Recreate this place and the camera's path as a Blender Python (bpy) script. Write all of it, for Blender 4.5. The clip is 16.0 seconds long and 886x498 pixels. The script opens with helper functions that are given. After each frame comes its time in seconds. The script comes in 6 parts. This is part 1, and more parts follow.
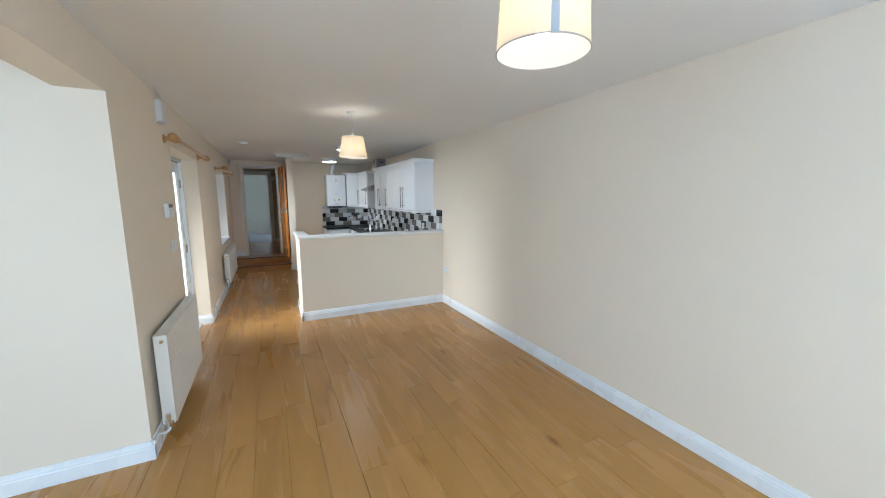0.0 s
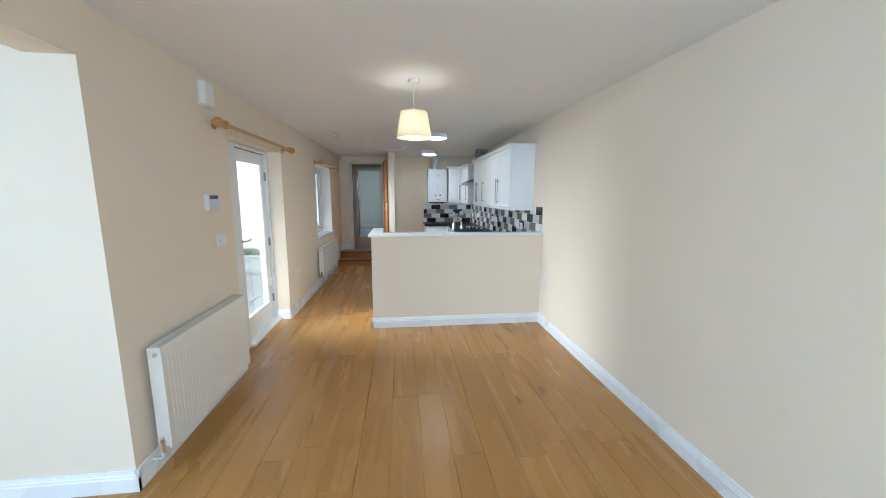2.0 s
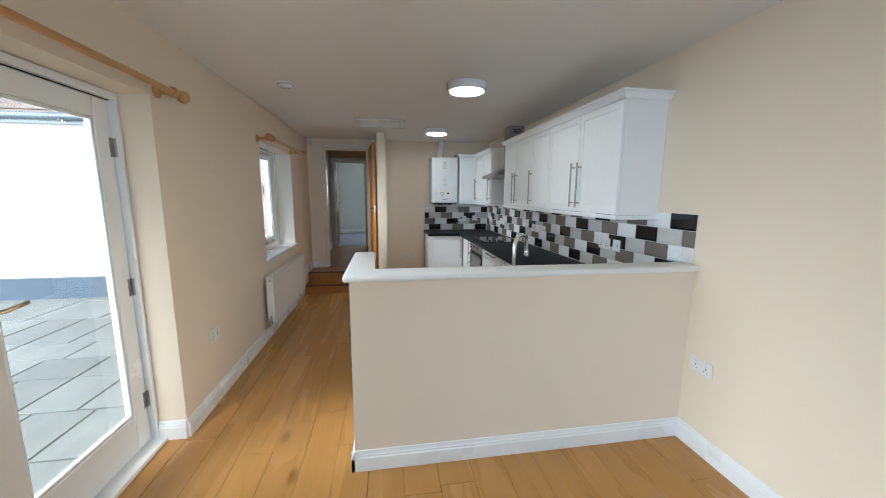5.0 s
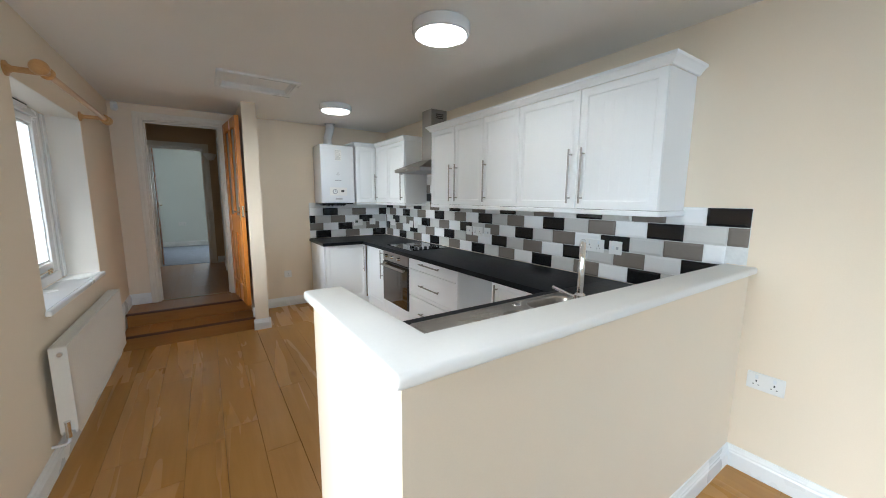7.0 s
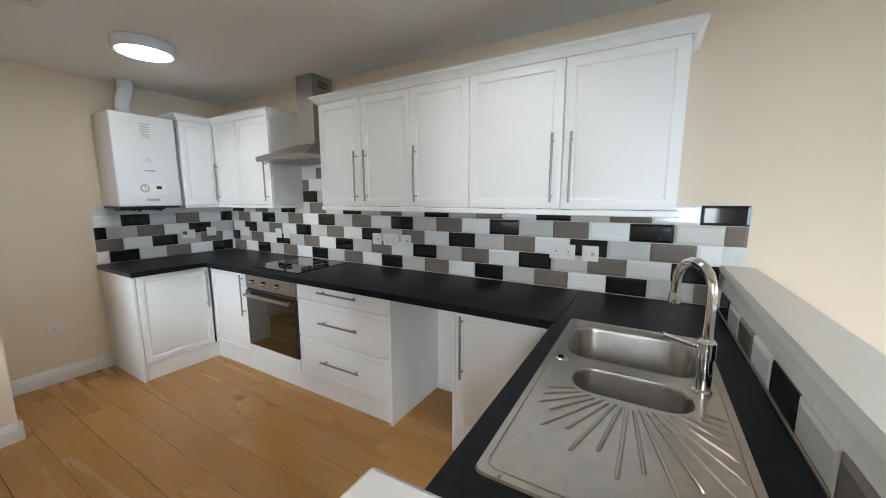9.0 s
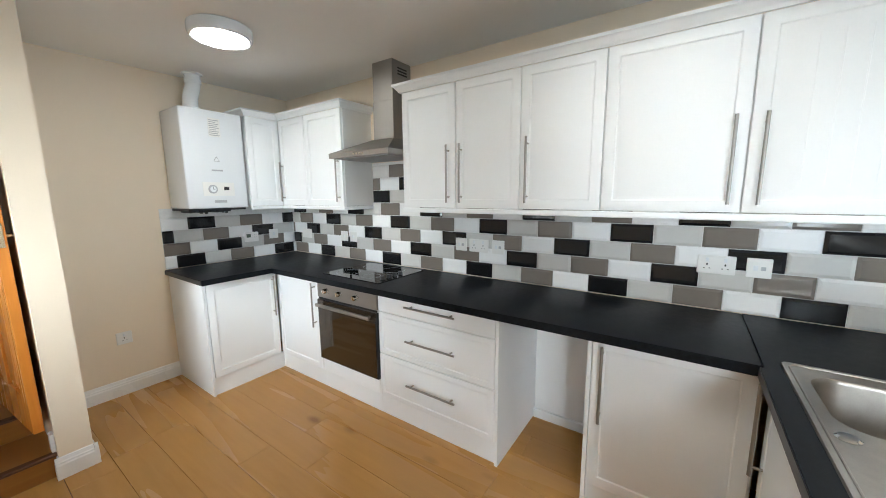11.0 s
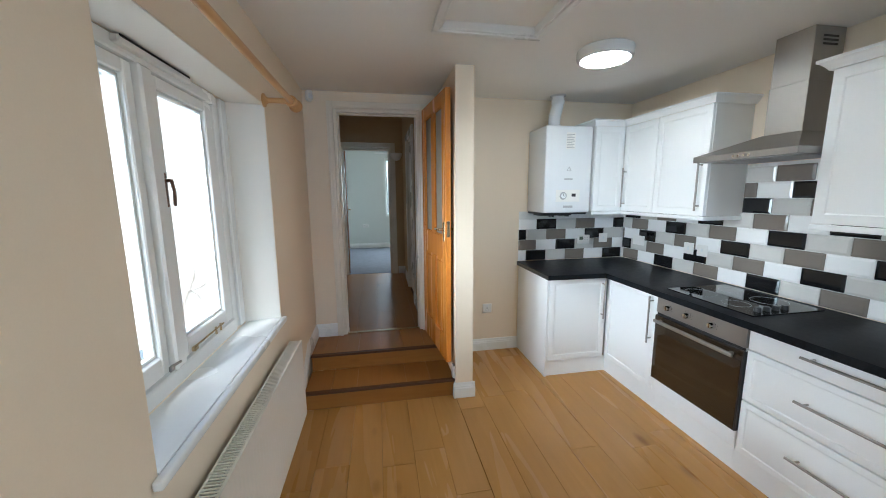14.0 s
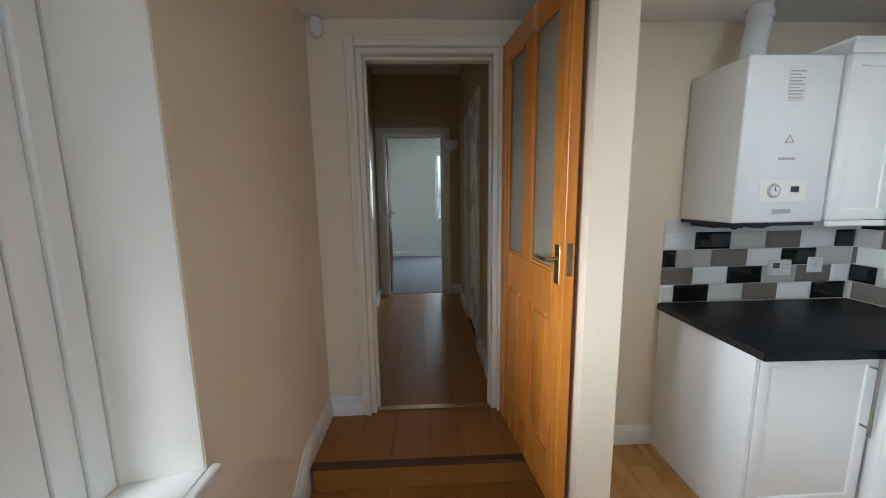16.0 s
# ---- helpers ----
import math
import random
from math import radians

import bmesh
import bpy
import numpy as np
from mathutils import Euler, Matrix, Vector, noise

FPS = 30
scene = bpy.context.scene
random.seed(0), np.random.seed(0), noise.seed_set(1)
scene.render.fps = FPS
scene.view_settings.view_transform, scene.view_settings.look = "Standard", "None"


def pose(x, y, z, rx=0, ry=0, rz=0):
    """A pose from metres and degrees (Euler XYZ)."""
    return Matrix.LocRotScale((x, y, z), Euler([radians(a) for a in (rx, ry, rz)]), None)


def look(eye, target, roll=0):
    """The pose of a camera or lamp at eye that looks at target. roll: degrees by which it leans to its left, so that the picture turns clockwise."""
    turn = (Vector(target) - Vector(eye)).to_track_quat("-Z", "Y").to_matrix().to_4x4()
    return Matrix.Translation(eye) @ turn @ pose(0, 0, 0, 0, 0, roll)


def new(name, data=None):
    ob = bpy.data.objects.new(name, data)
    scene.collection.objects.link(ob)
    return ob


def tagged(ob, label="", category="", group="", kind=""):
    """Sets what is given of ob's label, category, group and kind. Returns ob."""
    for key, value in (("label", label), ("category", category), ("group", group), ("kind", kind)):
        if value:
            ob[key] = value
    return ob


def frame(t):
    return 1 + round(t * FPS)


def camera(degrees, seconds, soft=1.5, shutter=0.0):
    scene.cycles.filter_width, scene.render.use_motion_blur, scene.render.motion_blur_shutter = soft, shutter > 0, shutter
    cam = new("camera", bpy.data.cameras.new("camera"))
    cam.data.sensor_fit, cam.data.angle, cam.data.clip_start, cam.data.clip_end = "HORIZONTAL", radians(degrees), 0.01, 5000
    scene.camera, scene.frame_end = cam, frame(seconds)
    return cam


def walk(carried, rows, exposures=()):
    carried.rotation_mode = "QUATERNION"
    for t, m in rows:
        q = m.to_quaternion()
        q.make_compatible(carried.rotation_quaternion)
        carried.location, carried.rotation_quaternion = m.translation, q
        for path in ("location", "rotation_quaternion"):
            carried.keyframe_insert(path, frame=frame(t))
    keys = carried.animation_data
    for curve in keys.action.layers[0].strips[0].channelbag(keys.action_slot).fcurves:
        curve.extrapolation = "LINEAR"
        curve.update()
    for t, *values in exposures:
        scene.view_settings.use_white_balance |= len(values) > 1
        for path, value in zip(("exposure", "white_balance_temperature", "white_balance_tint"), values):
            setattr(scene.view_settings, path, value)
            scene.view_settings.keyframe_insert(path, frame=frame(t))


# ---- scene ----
cam = camera(102.9, 16.0, soft=1.0)
PATH = [
    (0, (0.317, 0.153, 1.624), (1.19, 1.928, 1.333), 0.0),
    (0.5, (0.559, 0.163, 1.646), (1.147, 2.052, 1.353), 0.3),
    (1, (0.735, 0.319, 1.625), (1.146, 2.253, 1.32), 0.4),
    (1.5, (0.882, 0.581, 1.609), (1.159, 2.538, 1.303), 0.4),
    (2, (1.002, 0.894, 1.581), (1.23, 2.857, 1.274), 0.2),
    (2.5, (1.097, 1.253, 1.601), (1.303, 3.219, 1.294), 0.4),
    (3, (1.103, 1.666, 1.606), (1.313, 3.631, 1.295), 0.5),
    (5.5, (0.717, 3.492, 1.506), (1.133, 5.426, 1.206), 0.2),
    (6, (0.584, 3.818, 1.472), (1.185, 5.703, 1.179), 0.6),
    (6.5, (0.44, 4.095, 1.459), (1.277, 5.889, 1.176), 0.4),
    (7, (0.334, 4.371, 1.47), (1.438, 6.014, 1.187), 0.4),
    (7.5, (0.339, 4.678, 1.466), (1.696, 6.121, 1.19), 0.3),
    (8, (0.386, 4.944, 1.477), (1.95, 6.162, 1.211), 0.3),
    (8.2, (0.394, 5.04, 1.467), (2.011, 6.187, 1.204), 0.4),
    (10.5, (0.544, 5.946, 1.487), (2.286, 6.879, 1.183), -0.2),
    (11, (0.499, 6.008, 1.495), (2.122, 7.135, 1.19), -0.5),
    (11.5, (0.433, 6.082, 1.523), (1.87, 7.437, 1.204), -0.1),
    (12, (0.367, 6.088, 1.503), (1.534, 7.683, 1.198), -0.3),
    (12.5, (0.306, 6.08, 1.521), (1.192, 7.845, 1.205), -0.3),
    (13, (0.259, 6.039, 1.541), (0.912, 7.904, 1.23), -0.5),
    (13.5, (0.229, 6.029, 1.578), (0.701, 7.948, 1.269), -0.6),
    (14, (0.169, 6.174, 1.571), (0.522, 8.119, 1.266), -0.4),
    (14.5, (0.129, 6.482, 1.584), (0.385, 8.44, 1.268), -0.5),
    (15, (0.112, 6.795, 1.581), (0.306, 8.761, 1.267), -0.6),
    (15.5, (0.135, 7.166, 1.556), (0.287, 9.135, 1.24), -0.8),
    (16, (0.17, 7.497, 1.55), (0.253, 9.473, 1.253), -0.8),
]
EXPOSURES = [(0, 2.04, 5400, 5), (3, 2.34, 5200, 3), (5.5, 1.99, 5600, 5), (6, 2.27, 5450, 5), (6.5, 2.31, 5500, 4), (8, 2.2, 5700, 5), (11, 2.7, 5750, 4), (12.5, 2.93, 5500, 4), (13, 2.71, 5450, 4), (13.5, 2.69, 5400, 4), (14, 2.6, 5350, 3), (14.5, 2.36, 5400, 3), (15.4, 1.95, 5500, 4), (16, 2.2, 5550, 5)]
walk(cam, [(t, look(eye, target, roll)) for t, eye, target, roll in PATH], EXPOSURES)

# light: overcast-bright sky, weak soft sun over the courtyard
world = bpy.data.worlds.new("sky")
scene.world = world
world.use_nodes = True
wn = world.node_tree.nodes
sky = wn.new("ShaderNodeTexSky")
sky.sky_type = "NISHITA"
sky.sun_disc = False
sky.sun_elevation, sky.sun_rotation = radians(53), radians(197)
sky.dust_density, sky.air_density = 3.0, 1.0
wn["Background"].inputs[1].default_value = 0.14
world.node_tree.links.new(sky.outputs[0], wn["Background"].inputs[0])


def sun_lamp():
    data = bpy.data.lights.new("sun", "SUN")
    data.energy, data.angle, data.color = 0.8, radians(18), (1.0, 0.97, 0.93)
    ob = new("sun", data)
    ob.matrix_world = look((-5.5, -2, 11), (-3, 6, 0))
    return ob


def area_lamp(name, eye, target, sx, sy, watts, color):
    data = bpy.data.lights.new(name, "AREA")
    data.shape, data.size, data.size_y, data.energy, data.color = "RECTANGLE", sx, sy, watts, color
    ob = new(name, data)
    ob.matrix_world = look(eye, target)
    return ob


def point_lamp(name, place, watts, radius, color):
    data = bpy.data.lights.new(name, "POINT")
    data.energy, data.shadow_soft_size, data.color = watts, radius, color
    ob = new(name, data)
    ob.location = place
    return ob


DAY = (0.62, 0.80, 1.0)
sun_lamp()
area_lamp("skylight_front_window", (1.3, -2.1, 1.5), (1.3, 0, 1.4), 1.9, 1.3, 20, DAY)
area_lamp("skylight_alcove_window", (-2.9, -0.4, 1.5), (0, 0.1, 1.4), 1.9, 1.4, 25, DAY)
# unseen fill panel out in the courtyard, added to brighten the kitchen fronts
area_lamp("courtyard_fill_lamp", (-7.6, 4.6, 3.0), (0.0, 6.9, 1.2), 7.8, 4.8, 760, (1.0, 0.985, 0.96))
area_lamp("skylight_bedroom_window", (1.05, 15.28, 1.75), (0.7, 13.5, 0.9), 1.2, 1.2, 11, (0.97, 1.0, 0.97))

# ---- materials ----
def mat(name, base, rough=0.5, metal=0.0, dark=0.85, light=1.06, scale=6.0, fine=60.0, bump=0.05, rvar=0.08, coat=0.0, obj_random=0.0, dist=0.002, spec=0.5):
    """A surface with broad and fine variation of colour, gloss and relief."""
    m = bpy.data.materials.new(name)
    m.use_nodes = True
    nt = m.node_tree
    n, l = nt.nodes, nt.links
    b = n["Principled BSDF"]
    geo = n.new("ShaderNodeNewGeometry")
    big = n.new("ShaderNodeTexNoise")
    big.inputs["Scale"].default_value, big.inputs["Detail"].default_value = scale, 4.0
    small = n.new("ShaderNodeTexNoise")
    small.inputs["Scale"].default_value, small.inputs["Detail"].default_value = fine, 3.0
    l.new(geo.outputs["Position"], big.inputs["Vector"])
    l.new(geo.outputs["Position"], small.inputs["Vector"])
    mix = n.new("ShaderNodeMath")
    mix.operation = "MULTIPLY_ADD"
    mix.inputs[1].default_value = 0.35
    l.new(small.outputs["Fac"], mix.inputs[0])
    half = n.new("ShaderNodeMath")
    half.operation = "MULTIPLY"
    half.inputs[1].default_value = 0.65
    l.new(big.outputs["Fac"], half.inputs[0])
    l.new(half.outputs[0], mix.inputs[2])
    ramp = n.new("ShaderNodeValToRGB")
    ramp.color_ramp.elements[0].position, ramp.color_ramp.elements[1].position = 0.3, 0.7
    ramp.color_ramp.elements[0].color = (*[c * dark for c in base], 1)
    ramp.color_ramp.elements[1].color = (*[min(c * light, 0.95) for c in base], 1)
    l.new(mix.outputs[0], ramp.inputs[0])
    if obj_random:
        info = n.new("ShaderNodeObjectInfo")
        hsv = n.new("ShaderNodeHueSaturation")
        rng = n.new("ShaderNodeMapRange")
        rng.inputs["To Min"].default_value, rng.inputs["To Max"].default_value = 1 - obj_random, 1 + obj_random
        l.new(info.outputs["Random"], rng.inputs["Value"])
        l.new(rng.outputs[0], hsv.inputs["Value"])
        l.new(ramp.outputs[0], hsv.inputs["Color"])
        l.new(hsv.outputs[0], b.inputs["Base Color"])
    else:
        l.new(ramp.outputs[0], b.inputs["Base Color"])
    rr = n.new("ShaderNodeMapRange")
    rr.inputs["To Min"].default_value, rr.inputs["To Max"].default_value = max(rough - rvar, 0.02), min(rough + rvar, 1)
    l.new(big.outputs["Fac"], rr.inputs["Value"])
    l.new(rr.outputs[0], b.inputs["Roughness"])
    b.inputs["Metallic"].default_value = metal
    b.inputs["Coat Weight"].default_value = coat
    b.inputs["Specular IOR Level"].default_value = spec
    if bump:
        bp = n.new("ShaderNodeBump")
        bp.inputs["Strength"].default_value, bp.inputs["Distance"].default_value = bump, dist
        l.new(small.outputs["Fac"], bp.inputs["Height"])
        l.new(bp.outputs[0], b.inputs["Normal"])
    return m


def wood(name, pale, deep, rough, axis="Y", grain=14.0, stretch=0.06, obj_random=0.07, knots=0.5, bump=0.06):
    """Wood with grain along an axis, offset from piece to piece."""
    m = bpy.data.materials.new(name)
    m.use_nodes = True
    n, l = m.node_tree.nodes, m.node_tree.links
    b = n["Principled BSDF"]
    b.inputs["Specular IOR Level"].default_value = 0.4
    geo = n.new("ShaderNodeNewGeometry")
    info = n.new("ShaderNodeObjectInfo")
    off = n.new("ShaderNodeVectorMath")
    off.operation = "MULTIPLY_ADD"
    off.inputs[1].default_value = (1, 1, 1)
    mul = n.new("ShaderNodeMath")
    mul.operation = "MULTIPLY"
    mul.inputs[1].default_value = 37.0
    l.new(info.outputs["Random"], mul.inputs[0])
    l.new(geo.outputs["Position"], off.inputs[0])
    l.new(mul.outputs[0], off.inputs[2])
    mapn = n.new("ShaderNodeMapping")
    mapn.inputs["Scale"].default_value = {"X": (stretch, 1, 1), "Y": (1, stretch, 1), "Z": (1, 1, stretch)}[axis]
    l.new(off.outputs[0], mapn.inputs[0])
    streak = n.new("ShaderNodeTexNoise")
    streak.inputs["Scale"].default_value, streak.inputs["Detail"].default_value = grain * 5, 5.0
    streak.inputs["Distortion"].default_value = 0.4
    l.new(mapn.outputs[0], streak.inputs["Vector"])
    figure = n.new("ShaderNodeTexNoise")
    figure.inputs["Scale"].default_value, figure.inputs["Detail"].default_value = grain * 0.6, 3.0
    figure.inputs["Distortion"].default_value = 1.2
    l.new(mapn.outputs[0], figure.inputs["Vector"])
    mix = n.new("ShaderNodeMath")
    mix.operation = "MULTIPLY_ADD"
    mix.inputs[1].default_value = 0.45
    l.new(streak.outputs["Fac"], mix.inputs[0])
    half = n.new("ShaderNodeMath")
    half.operation = "MULTIPLY"
    half.inputs[1].default_value = 0.55
    l.new(figure.outputs["Fac"], half.inputs[0])
    l.new(half.outputs[0], mix.inputs[2])
    ramp = n.new("ShaderNodeValToRGB")
    ramp.color_ramp.elements[0].position, ramp.color_ramp.elements[1].position = 0.30, 0.74
    ramp.color_ramp.elements[0].color, ramp.color_ramp.elements[1].color = (*deep, 1), (*pale, 1)
    l.new(mix.outputs[0], ramp.inputs[0])
    colour = ramp.outputs[0]
    if knots:
        kmap = n.new("ShaderNodeMapping")
        kmap.inputs["Scale"].default_value = {"X": (0.45, 1, 1), "Y": (1, 0.45, 1), "Z": (1, 1, 0.45)}[axis]
        l.new(off.outputs[0], kmap.inputs[0])
        vor = n.new("ShaderNodeTexVoronoi")
        vor.inputs["Scale"].default_value = 2.6
        l.new(kmap.outputs[0], vor.inputs["Vector"])
        kr = n.new("ShaderNodeValToRGB")
        kr.color_ramp.elements[0].position, kr.color_ramp.elements[1].position = 0.03, 0.10
        kr.color_ramp.elements[0].color = (1 - knots, 1 - knots * 1.15, 1 - knots * 1.3, 1)
        kr.color_ramp.elements[1].color = (1, 1, 1, 1)
        l.new(vor.outputs["Distance"], kr.inputs[0])
        kmix = n.new("ShaderNodeMix")
        kmix.data_type, kmix.blend_type = "RGBA", "MULTIPLY"
        kmix.inputs[0].default_value = 1.0
        l.new(colour, kmix.inputs[6])
        l.new(kr.outputs[0], kmix.inputs[7])
        colour = kmix.outputs[2]
    hsv = n.new("ShaderNodeHueSaturation")
    rng = n.new("ShaderNodeMapRange")
    rng.inputs["To Min"].default_value, rng.inputs["To Max"].default_value = 1 - obj_random, 1 + obj_random
    l.new(info.outputs["Random"], rng.inputs["Value"])
    l.new(rng.outputs[0], hsv.inputs["Value"])
    l.new(colour, hsv.inputs["Color"])
    l.new(hsv.outputs[0], b.inputs["Base Color"])
    rr = n.new("ShaderNodeMapRange")
    rr.inputs["To Min"].default_value, rr.inputs["To Max"].default_value = rough - 0.07, rough + 0.09
    l.new(figure.outputs["Fac"], rr.inputs["Value"])
    l.new(rr.outputs[0], b.inputs["Roughness"])
    bp = n.new("ShaderNodeBump")
    bp.inputs["Strength"].default_value, bp.inputs["Distance"].default_value = bump, 0.001
    l.new(streak.outputs["Fac"], bp.inputs["Height"])
    l.new(bp.outputs[0], b.inputs["Normal"])
    return m


def glass(name, tint=(1, 1, 1), rough=0.0):
    m = bpy.data.materials.new(name)
    m.use_nodes = True
    n, l = m.node_tree.nodes, m.node_tree.links
    n.remove(n["Principled BSDF"])
    clear = n.new("ShaderNodeBsdfTransparent")
    clear.inputs[0].default_value = (*tint, 1)
    gloss = n.new("ShaderNodeBsdfGlossy")
    gloss.inputs["Roughness"].default_value = rough
    mix = n.new("ShaderNodeMixShader")
    edge, power, level = n.new("ShaderNodeLayerWeight"), n.new("ShaderNodeMath"), n.new("ShaderNodeMath")
    power.operation, level.operation = "POWER", "MULTIPLY_ADD"
    power.inputs[1].default_value, level.inputs[1].default_value, level.inputs[2].default_value = 4.0, 0.6, 0.03
    l.new(edge.outputs["Facing"], power.inputs[0])
    l.new(power.outputs[0], level.inputs[0])
    l.new(level.outputs[0], mix.inputs[0])
    l.new(clear.outputs[0], mix.inputs[1])
    l.new(gloss.outputs[0], mix.inputs[2])
    l.new(mix.outputs[0], n["Material Output"].inputs[0])
    return m


def lit(name, colour, strength):
    m = bpy.data.materials.new(name)
    m.use_nodes = True
    b = m.node_tree.nodes["Principled BSDF"]
    b.inputs["Base Color"].default_value = (0.8, 0.8, 0.78, 1)
    b.inputs["Emission Color"].default_value = (*colour, 1)
    b.inputs["Emission Strength"].default_value = strength
    return m


def fabric(name, colour):
    m = bpy.data.materials.new(name)
    m.use_nodes = True
    n, l = m.node_tree.nodes, m.node_tree.links
    n.remove(n["Principled BSDF"])
    dif, tra, mix = n.new("ShaderNodeBsdfDiffuse"), n.new("ShaderNodeBsdfTranslucent"), n.new("ShaderNodeMixShader")
    geo, weave = n.new("ShaderNodeNewGeometry"), n.new("ShaderNodeTexNoise")
    weave.inputs["Scale"].default_value = 180
    ramp = n.new("ShaderNodeValToRGB")
    ramp.color_ramp.elements[0].color = (*[c * 0.86 for c in colour], 1)
    ramp.color_ramp.elements[1].color = (*colour, 1)
    l.new(geo.outputs["Position"], weave.inputs["Vector"])
    l.new(weave.outputs["Fac"], ramp.inputs[0])
    l.new(ramp.outputs[0], dif.inputs[0])
    l.new(ramp.outputs[0], tra.inputs[0])
    mix.inputs[0].default_value = 0.62
    l.new(dif.outputs[0], mix.inputs[1])
    l.new(tra.outputs[0], mix.inputs[2])
    l.new(mix.outputs[0], n["Material Output"].inputs[0])
    return m


M_WALL = mat("cream_wall_paint", (0.80, 0.69, 0.54), 0.75, dark=0.965, light=1.02, scale=1.3, fine=220, bump=0.10)
M_REVEAL = mat("off_white_wall_paint", (0.84, 0.80, 0.73), 0.6, dark=0.97, light=1.02, scale=1.3, fine=220, bump=0.10)
# hall paint: the cream darkened to brown, with the hall's shade in its colour
M_HALLWALL_SHADED = mat("shaded_hall_wall_paint", (0.54, 0.41, 0.26), 0.75, dark=0.95, light=1.02, scale=1.3, fine=220, bump=0.1)
M_BEDWALL = mat("pale_grey_wall_paint", (0.70, 0.72, 0.68), 0.75, dark=0.96, light=1.02, scale=1.3, fine=220, bump=0.1)
M_CEIL = mat("white_ceiling_paint", (0.86, 0.848, 0.82), 0.8, dark=0.965, light=1.02, scale=1.1, fine=160, bump=0.12)
M_TRIM = mat("white_gloss_paint", (0.82, 0.82, 0.80), 0.28, dark=0.96, light=1.01, scale=3, fine=90, bump=0.03)
M_FRAME = mat("cream_gloss_paint", (0.80, 0.74, 0.63), 0.3, dark=0.95, light=1.02, scale=3, fine=90, bump=0.03)
M_CAP = mat("white_painted_board", (0.82, 0.81, 0.78), 0.5, dark=0.96, light=1.01, scale=3, fine=90, bump=0.03)
M_UPVC = mat("white_window_paint", (0.87, 0.88, 0.87), 0.25, dark=0.96, light=1.01, scale=3, fine=90, bump=0.02)
M_FLOOR = wood("oak_laminate", (0.49, 0.260, 0.075), (0.40, 0.202, 0.052), 0.26, "Y", 6.0, 0.09, 0.03, 0.5, 0.015)
# laminate browned and darkened, part of it hall shade put into the colour
M_HALLFLOOR = wood("darkened_oak_laminate", (0.37, 0.165, 0.036), (0.29, 0.120, 0.024), 0.34, "Y", 6.0, 0.09, 0.03, 0.2, 0.015)
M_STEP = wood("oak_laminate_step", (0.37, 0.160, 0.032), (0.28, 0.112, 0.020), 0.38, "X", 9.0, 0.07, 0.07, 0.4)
M_STRIP = wood("dark_nosing_wood", (0.12, 0.050, 0.022), (0.06, 0.025, 0.011), 0.55, "X", 9.0, 0.07, 0.05, 0)
M_PINE = wood("varnished_pine", (0.64, 0.25, 0.038), (0.50, 0.165, 0.02), 0.25, "Z", 12.0, 0.05, 0.05, 0.35)
M_DARKDOOR = wood("dark_varnished_timber", (0.30, 0.115, 0.03), (0.20, 0.07, 0.02), 0.25, "Z", 12.0, 0.05, 0.05, 0.2)
M_POLE = wood("varnished_pole_wood", (0.62, 0.36, 0.14), (0.45, 0.23, 0.08), 0.3, "Y", 14.0, 0.1, 0.03, 0)
M_UNIT = mat("white_foil_door", (0.87, 0.88, 0.88), 0.45, dark=0.975, light=1.01, scale=2, fine=120, bump=0.015)
M_CARCASS = mat("white_melamine", (0.84, 0.84, 0.83), 0.4, dark=0.975, light=1.01, scale=2, fine=120, bump=0.01)
M_WORKTOP = mat("black_laminate_worktop", (0.007, 0.008, 0.010), 0.40, dark=0.6, light=1.8, scale=40, fine=420, bump=0.05, spec=0.12)
M_STEEL = mat("brushed_steel", (0.36, 0.34, 0.315), 0.46, 1.0, dark=0.9, light=1.05, scale=5, fine=300, bump=0.02)
M_SINK = mat("satin_steel_sink", (0.44, 0.41, 0.37), 0.30, 1.0, dark=0.86, light=1.06, scale=28, fine=340, bump=0.015, rvar=0.05)
M_CHROME = mat("polished_chrome", (0.78, 0.78, 0.78), 0.06, 1.0, dark=0.97, light=1.02, bump=0, rvar=0.02)
M_BRASS = mat("aged_brass", (0.56, 0.44, 0.27), 0.24, 1.0, dark=0.9, light=1.04, bump=0, rvar=0.04)
M_BRONZE = mat("dark_bronze", (0.15, 0.072, 0.040), 0.45, 0.2, dark=0.9, light=1.1)
M_OVENGLASS = mat("dark_oven_glass", (0.028, 0.018, 0.010), 0.05, dark=0.9, light=1.1, bump=0, rvar=0.02, coat=0.5)
M_HOB = mat("black_ceramic_glass", (0.008, 0.008, 0.009), 0.05, dark=0.9, light=1.1, bump=0, rvar=0.02)
M_BLACK = mat("black_plastic", (0.015, 0.015, 0.017), 0.35, dark=0.9, light=1.1)
M_ENAMEL = mat("white_enamel", (0.76, 0.78, 0.80), 0.22, dark=0.975, light=1.01, scale=2, bump=0.01)
M_PLASTIC = mat("white_plastic", (0.78, 0.77, 0.74), 0.4, dark=0.97, light=1.01)
M_GREY = mat("grey_print", (0.42, 0.43, 0.44), 0.5)
M_DARKSLOT = mat("dark_slot", (0.02, 0.02, 0.02), 0.7)
M_LCD = mat("display_green", (0.10, 0.13, 0.10), 0.2)
M_BLUELCD = mat("display_blue", (0.02, 0.04, 0.10), 0.15)
M_RAD = mat("radiator_enamel", (0.82, 0.785, 0.715), 0.35, dark=0.97, light=1.01, scale=3, bump=0.02)
M_GROUT = mat("white_grout", (0.72, 0.72, 0.70), 0.8, dark=0.9, light=1.03, scale=30)
